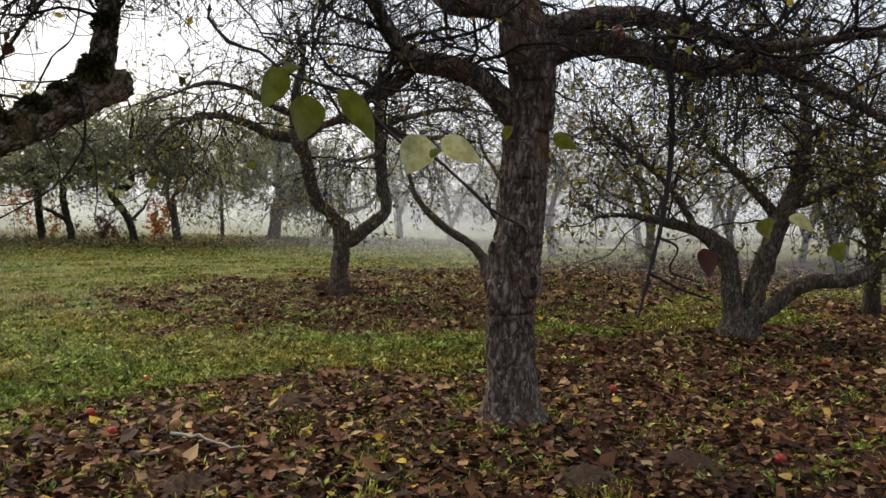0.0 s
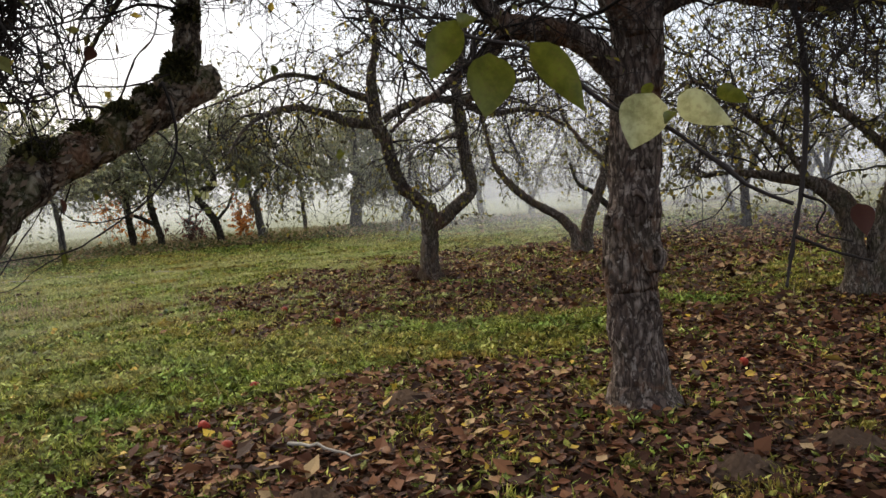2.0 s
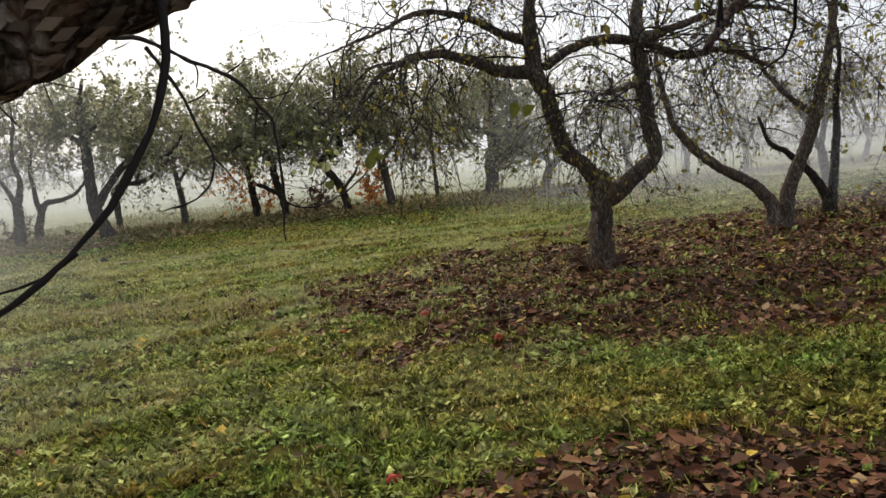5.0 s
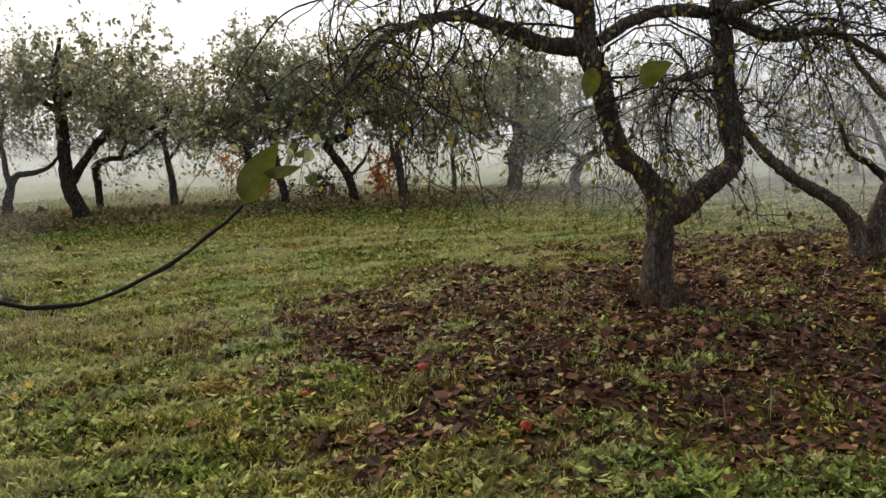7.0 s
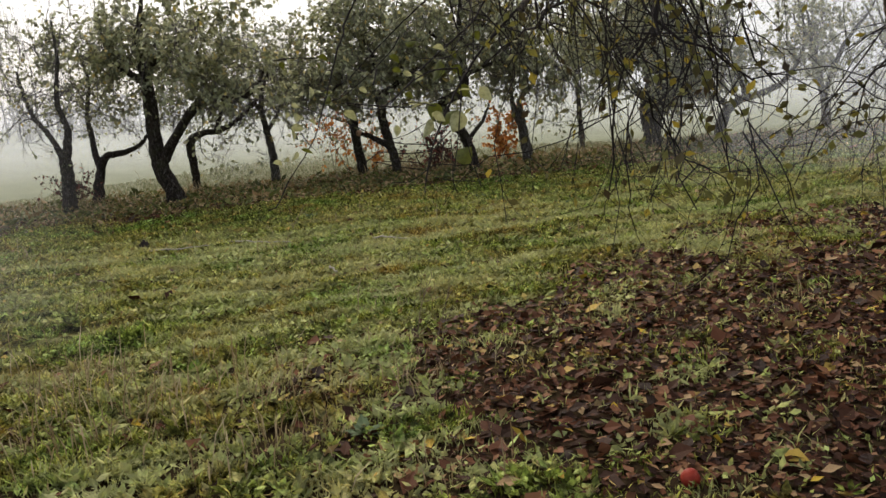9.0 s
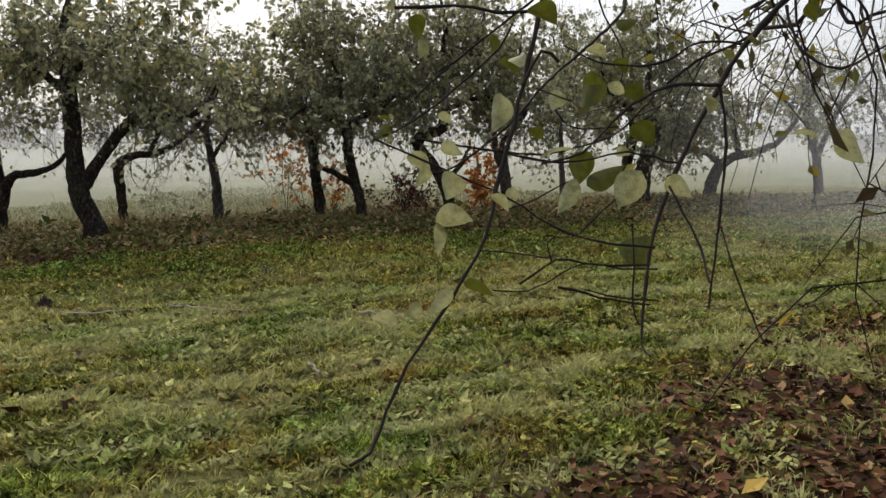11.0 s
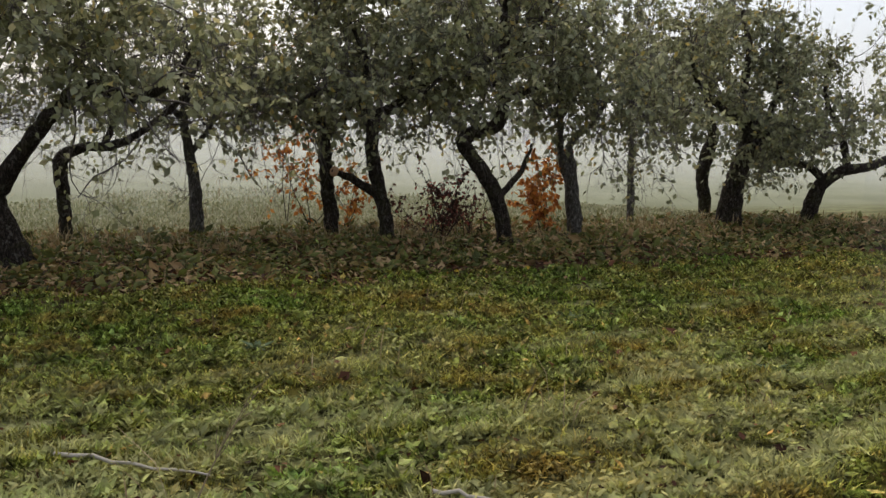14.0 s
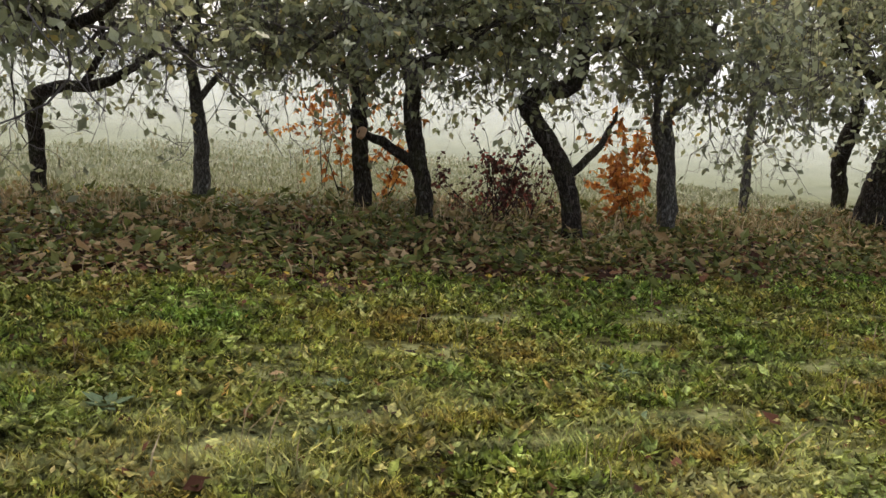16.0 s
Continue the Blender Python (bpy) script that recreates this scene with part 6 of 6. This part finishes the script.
def bush(name, x, y, high, wide, stems, twigs_each, leaves, leaf, size, label, category, seed, lean=0.25):
    """A sapling or bramble: thin stems from one root, side twigs and leaves."""
    rng = np.random.default_rng(seed)
    root = new(name)
    root.location = (x, y, float(ground_z(np.array(x), np.array(y))) - 0.02)
    tagged(root, label, category)
    starts = rng.normal(0, 0.05 * wide, (stems, 3)) * np.array([1, 1, 0])
    heads = np.array([0, 0, 1.0]) + rng.normal(0, lean * wide, (stems, 3))
    line, rad = grow_twigs(rng, starts, heads, high * rng.uniform(0.7, 1.1, stems), np.full(stems, 0.008), 10, 0.03, 0.12)
    v, q = tubes(line, rad, 5)
    part("stem", mesh_from("stem", v, None, q, TWIG), root)
    p, d, w, at = pick_on(rng, line, stems * twigs_each, 0.25)
    heads = d * 0.4 + rng.normal(0, 0.7, p.shape)
    t_line, t_rad = grow_twigs(rng, p, heads, high * rng.uniform(0.12, 0.4, len(p)), np.full(len(p), 0.003), 5, 0.0, 0.25)
    v, q = tubes(t_line, t_rad, 3)
    tagged(part("brushwood", mesh_from("brushwood", v, None, q, TWIG), root), kind="stuff")
    p, d, w, at = pick_on(rng, t_line, leaves, 0.15)
    me = leaves_mesh("crown", p, rng.normal(0, 0.7, p.shape) + np.array([0, 0, -0.5]), rng.normal(0, 1, p.shape), size * rng.uniform(0.6, 1.3, leaves), leaf)
    tagged(part("crown", me, root), kind="stuff")


bush("sapling", -8.55, 25.4, 1.75, 0.8, 2, 16, 520, LEAF_RUST, 0.10, "young beech sapling with rust orange leaves", "sapling", 501)
bush("sapling", -8.25, 25.1, 1.05, 1.0, 2, 12, 240, LEAF_RUST, 0.10, "small sapling with bright orange leaves", "sapling", 502)
bush("sapling", -11.45, 23.75, 1.7, 0.9, 3, 12, 300, LEAF_RUST, 0.09, "slender sapling with faded rust leaves", "sapling", 503)
bush("sapling", -11.0, 24.0, 0.9, 1.3, 4, 8, 150, LEAF_RUST, 0.09, "low sapling with sparse rust leaves", "sapling", 504)
bush("sapling", -12.3, 24.6, 3.4, 0.6, 2, 20, 420, LEAF_RUST, 0.09, "tall thin tree with faded pinkish leaves", "sapling", 508)
bush("bramble_bush", -9.55, 23.9, 1.1, 1.6, 12, 10, 900, LEAF_DARK, 0.065, "dark red bramble bush under the row", "bush", 505, 0.35)
bush("bramble_bush", -9.25, 24.3, 0.9, 1.8, 10, 9, 500, LEAF_DARK, 0.06, "low dark bramble with a few red leaves", "bush", 506, 0.4)
bush("bramble_bush", -14.9, 19.2, 0.8, 1.6, 10, 9, 500, LEAF_DARK, 0.06, "low dark bramble with a few red leaves", "bush", 507, 0.4)


UNDER = leaf_material("undergrowth_leaf", ((0.0, (0.04, 0.05, 0.014)), (0.5, (0.13, 0.145, 0.035)), (0.75, (0.20, 0.135, 0.05)), (1.0, (0.42, 0.29, 0.16))), 0.2)
STRAW_GREEN = leaf_material("pale_meadow_grass", ((0.0, (0.20, 0.21, 0.10)), (0.5, (0.38, 0.38, 0.23)), (1.0, (0.56, 0.53, 0.40))), 0.2)


def rosette(x, y, size, seed):
    rng = np.random.default_rng(seed)
    m = 16
    a = rng.uniform(0, 6.28, m)
    along = np.stack([np.cos(a), np.sin(a), rng.uniform(0.1, 0.7, m)], axis=-1)
    base = np.tile([x, y, float(ground_z(np.array(x), np.array(y))) + 0.02], (m, 1)) + along * 0.015
    me = leaves_mesh("rosette_plant", base, along, np.tile([0, 0, 1.0], (m, 1)), size * rng.uniform(0.6, 1.2, m), SAGE, 0.1, 0.26)
    tagged(new("rosette_plant", me), "grey-green downy leaf rosette in short grass", "plant", "leaf rosettes")


SAGE = leaf_material("downy_leaf", ((0.0, (0.08, 0.115, 0.05)), (1.0, (0.17, 0.22, 0.12))), 0.2, 0.8)
for i, (rx, ry) in enumerate(((-6.81, 18.97), (-8.21, 18.47), (-7.06, 19.69), (-7.9, 17.9), (-5.5, 18.6), (-8.9, 17.6), (-4.6, 10.6))):
    rosette(rx, ry, 0.10, 600 + i)


def straw_keep(x, y):
    n = (y - x) * 0.7071
    row = band(n + 0.3 * wave(x, y, 1.7, 41), 23.6, 0.5, 0.6) * np.clip(0.35 + 0.9 * wave(x, y, 2.4, 42), 0, 1)
    tuft = 0.25 * np.clip(wave(x, y, 1.3, 43) - 0.62, 0, 1) * (n > 5)
    tuft = np.where((n > 10) & (n < 13.5) & (x < -4), tuft * 2.2, tuft)
    for cx, cy, r in ((-6.0, 10.5, 0.55), (-6.6, 10.9, 0.5), (-4.55, 11.35, 0.3), (-4.95, 10.35, 0.28), (-5.4, 10.9, 0.4)):
        tuft = np.maximum(tuft, 1.0 * np.exp(-((x - cx) ** 2 + (y - cy) ** 2) / r ** 2))
    return np.clip(row + tuft, 0, 1)


blades("dry_grass", 230000, 24, straw_keep, 0.24, 0.0035, STRAW, "tall dry straw-coloured grass along the tree row", 0.7)


def under_keep(x, y):
    return band((y - x) * 0.7071, 23.0, 1.5, 0.8) * 0.8 * thin_out(x, y, 0.7, 8)


flat_leaves("undergrowth", 360000, 25, under_keep, 0.075, 0.12, 0.5, UNDER, "dark low undergrowth beneath the tree row", "undergrowth", -0.1, 0.27)


def meadow_keep(x, y):
    n = (y - x) * 0.7071
    return ((n > 24.2) & (n < 33)) * np.clip(1.1 - (n - 24) / 9, 0.1, 1)


blades("meadow_grass", 510000, 26, meadow_keep, 0.085, 0.007, STRAW_GREEN, "pale dry meadow grass behind the row", 0.7)


# ---- sawn stubs, sucker shoots and dry stalks ----
def sawn_material():
    mat, nt, link = nodes_of("sawn_wood")
    rings = add(nt, "TexWave", Scale=34.0, Distortion=3.0, Detail=2.0)
    rings.wave_type = "RINGS"
    place = nt.nodes.new("ShaderNodeTexCoord")
    link(place.outputs["Object"], rings.inputs["Vector"])
    col = blend(nt, rings.outputs[1], (0.42, 0.24, 0.13), (0.58, 0.38, 0.24))
    col = blend(nt, maths(nt, "MULTIPLY", noise_at(nt, 30, 4), 0.4), col, (0.20, 0.12, 0.08))
    finish(nt, col, 0.8, rings.outputs[1], 0.2, 0.004)
    return mat


SAWN = sawn_material()


def sawn_end(root, limb, size, label):
    """The pale cut face of a limb that was sawn off: a low uneven disc across its end."""
    end, before = np.array(limb[-1][:3]), np.array(limb[-2][:3])
    f = unit(end - before)
    a = unit(np.cross(f, (0.1, 0.2, 1.0)))
    u = np.cross(a, f)
    ang = np.arange(22) * 2 * np.pi / 22
    v = []
    for r, z in ((1.0, -0.03), (1.04, 0.008), (0.94, 0.020), (0.5, 0.022), (0.02, 0.019)):
        wob = 1 + 0.07 * np.sin(ang * 3 + 1) + 0.04 * np.sin(ang * 7)
        v.append(end + f * z + size * r * wob[:, None] * (a * np.cos(ang)[:, None] * 1.2 + u * np.sin(ang)[:, None]))
    v = np.vstack(v)
    idx = np.arange(len(v)).reshape(5, 22)
    nxt = np.roll(idx, -1, axis=1)
    q = np.stack([idx[:-1], nxt[:-1], nxt[1:], idx[1:]], axis=-1).reshape(-1, 4)
    part("sawn_end", mesh_from("sawn_end", v, None, q, SAWN), root, label)


sawn_end(CROOKED_TREE, CROOKED[1], 0.062, "pale orange freshly sawn limb end")


def suckers(root, count, high, seed):
    """A ring of thin shoots from the foot of a trunk."""
    rng = np.random.default_rng(seed)
    a = rng.uniform(0, 6.28, count)
    out = np.stack([np.cos(a), np.sin(a), np.zeros(count)], axis=-1)
    line, rad = grow_twigs(rng, out * rng.uniform(0.12, 0.24, (count, 1)) + np.array([0, 0, -0.02]), out * 0.5 + np.array([0, 0, 1.0]) + rng.normal(0, 0.25, (count, 3)), high * rng.uniform(0.4, 1.2, count), np.full(count, 0.0032), 6, 0.04, 0.2)
    v, q = tubes(line, rad, 4)
    tagged(part("suckers", mesh_from("suckers", v, None, q, SUCKER), root, "reddish brown sucker shoots round the foot"), kind="stuff")


SUCKER = twig_material("sucker_bark", (0.035, 0.020, 0.015), (0.10, 0.055, 0.04))
suckers(FORK_TREE, 260, 0.34, 801)
suckers(NEAR_TREE, 40, 0.10, 802)


def dry_stalk(x, y, lean, high, seed, label, branches=7):
    """A dead weed stalk with thin side stems, leaning over the grass."""
    rng = np.random.default_rng(seed)
    root = new("dry_stalk")
    root.location = (x, y, float(ground_z(np.array(x), np.array(y))))
    tagged(root, label, "dead weed", "dead weed stalks")
    main, rad = grow_twigs(rng, np.zeros((1, 3)), np.array([[lean[0], lean[1], 1.0]]), np.array([high]), np.array([0.0045]), 10, -0.03, 0.05)
    v, q = tubes(main, rad, 5)
    part("stem", mesh_from("stem", v, None, q, STALK), root)
    if branches:
        p, d, w, at = pick_on(rng, main, branches, 0.4)
        line, rad = grow_twigs(rng, p, d + rng.normal(0, 0.3, p.shape), high * rng.uniform(0.15, 0.4, branches), np.full(branches, 0.0024), 6, 0.03, 0.1)
        v, q = tubes(line, rad, 4)
        tagged(part("side_stems", mesh_from("side_stems", v, None, q, STALK), root), kind="stuff")


STALK = twig_material("dead_stalk", (0.10, 0.075, 0.045), (0.24, 0.185, 0.12))
dry_stalk(-7.9, 15.22, (0.25, 0.75), 0.62, 811, "dead brown branching weed stalk leaning over short grass", 9)
dry_stalk(-5.03, 12.3, (0.1, 0.1), 0.42, 812, "dead brown branching weed stalk in rough grass", 8)
dry_stalk(-4.85, 12.2, (0.3, 0.0), 0.36, 813, "dead brown branching weed stalk in rough grass", 6)
dry_stalk(-6.9, 16.9, (0.2, 0.3), 0.26, 814, "dead brown branching weed stalk leaning over short grass", 5)
dry_stalk(-5.3, 16.2, (0.3, -0.2), 0.22, 815, "dead brown branching weed stalk leaning over short grass", 5)
for i in range(12):
    rr = np.random.default_rng(830 + i)
    dry_stalk(-12.5 + 0.12 * i + rr.normal(0, 0.12), 22.5 + 0.03 * i + rr.normal(0, 0.2), tuple(rr.normal(0, 0.7, 2)), rr.uniform(0.3, 0.7), 850 + i, "bent bleached dry stalk under the tree row", 1)


# ---- single fallen leaves, which lie on top of the litter ----
def one_leaf_material():
    mat, nt, link = nodes_of("single_fallen_leaf")
    info = nt.nodes.new("ShaderNodeObjectInfo")
    col = ramp(nt, info.outputs["Random"], (0.0, (0.05, 0.022, 0.014)), (0.35, (0.12, 0.052, 0.028)), (0.65, (0.21, 0.10, 0.048)), (0.88, (0.36, 0.22, 0.10)), (1.0, (0.50, 0.35, 0.03)))
    col = blend(nt, maths(nt, "MULTIPLY", ramp(nt, noise_at(nt, 90, 4), (0.48, (0, 0, 0)), (0.66, (1, 1, 1))), 0.5), col, (0.06, 0.03, 0.02))
    finish(nt, col, 0.4, noise_at(nt, 160, 3), 0.3, 0.004, through_light=0.08, specular=0.08)
    return mat


ONE_LEAF = one_leaf_material()
rng = np.random.default_rng(700)
SHAPES = [big_leaf("fallen_leaf", (0, 0, 0.006), (0.068, 0.0, 0.012), 0.042 + 0.004 * i, ONE_LEAF, np.random.default_rng(710 + i)) for i in range(6)]
for me in SHAPES:
    co = np.zeros(len(me.vertices) * 3, np.float32)
    me.vertices.foreach_get("co", co)
    co = co.reshape(-1, 3)
    co = co[:, [0, 2, 1]] * np.array([1, 1, 0.9])
    co[:, 1] -= co[:, 1].mean()
    co[:, 2] -= co[:, 2].min() - 0.004
    me.vertices.foreach_set("co", co.astype(np.float32).ravel())
placed = 0
while placed < 290:
    lx, ly = rng.uniform(-2.4, 2.6), rng.uniform(3.2, 7.0)
    if littered(np.array([lx]), np.array([ly]))[0] < 0.3:
        continue
    ob = new("fallen_leaf", SHAPES[placed % 6])
    ob.parent = GROUND_SHEET
    k = rng.uniform(0.8, 1.25)
    ob.matrix_basis = pose(lx, ly, float(ground_z(np.array(lx), np.array(ly))) + rng.uniform(0.02, 0.034), rng.normal(0, 12), rng.normal(0, 12), rng.uniform(0, 360)) @ Matrix.Diagonal((k, k, k, 1))
    placed += 1
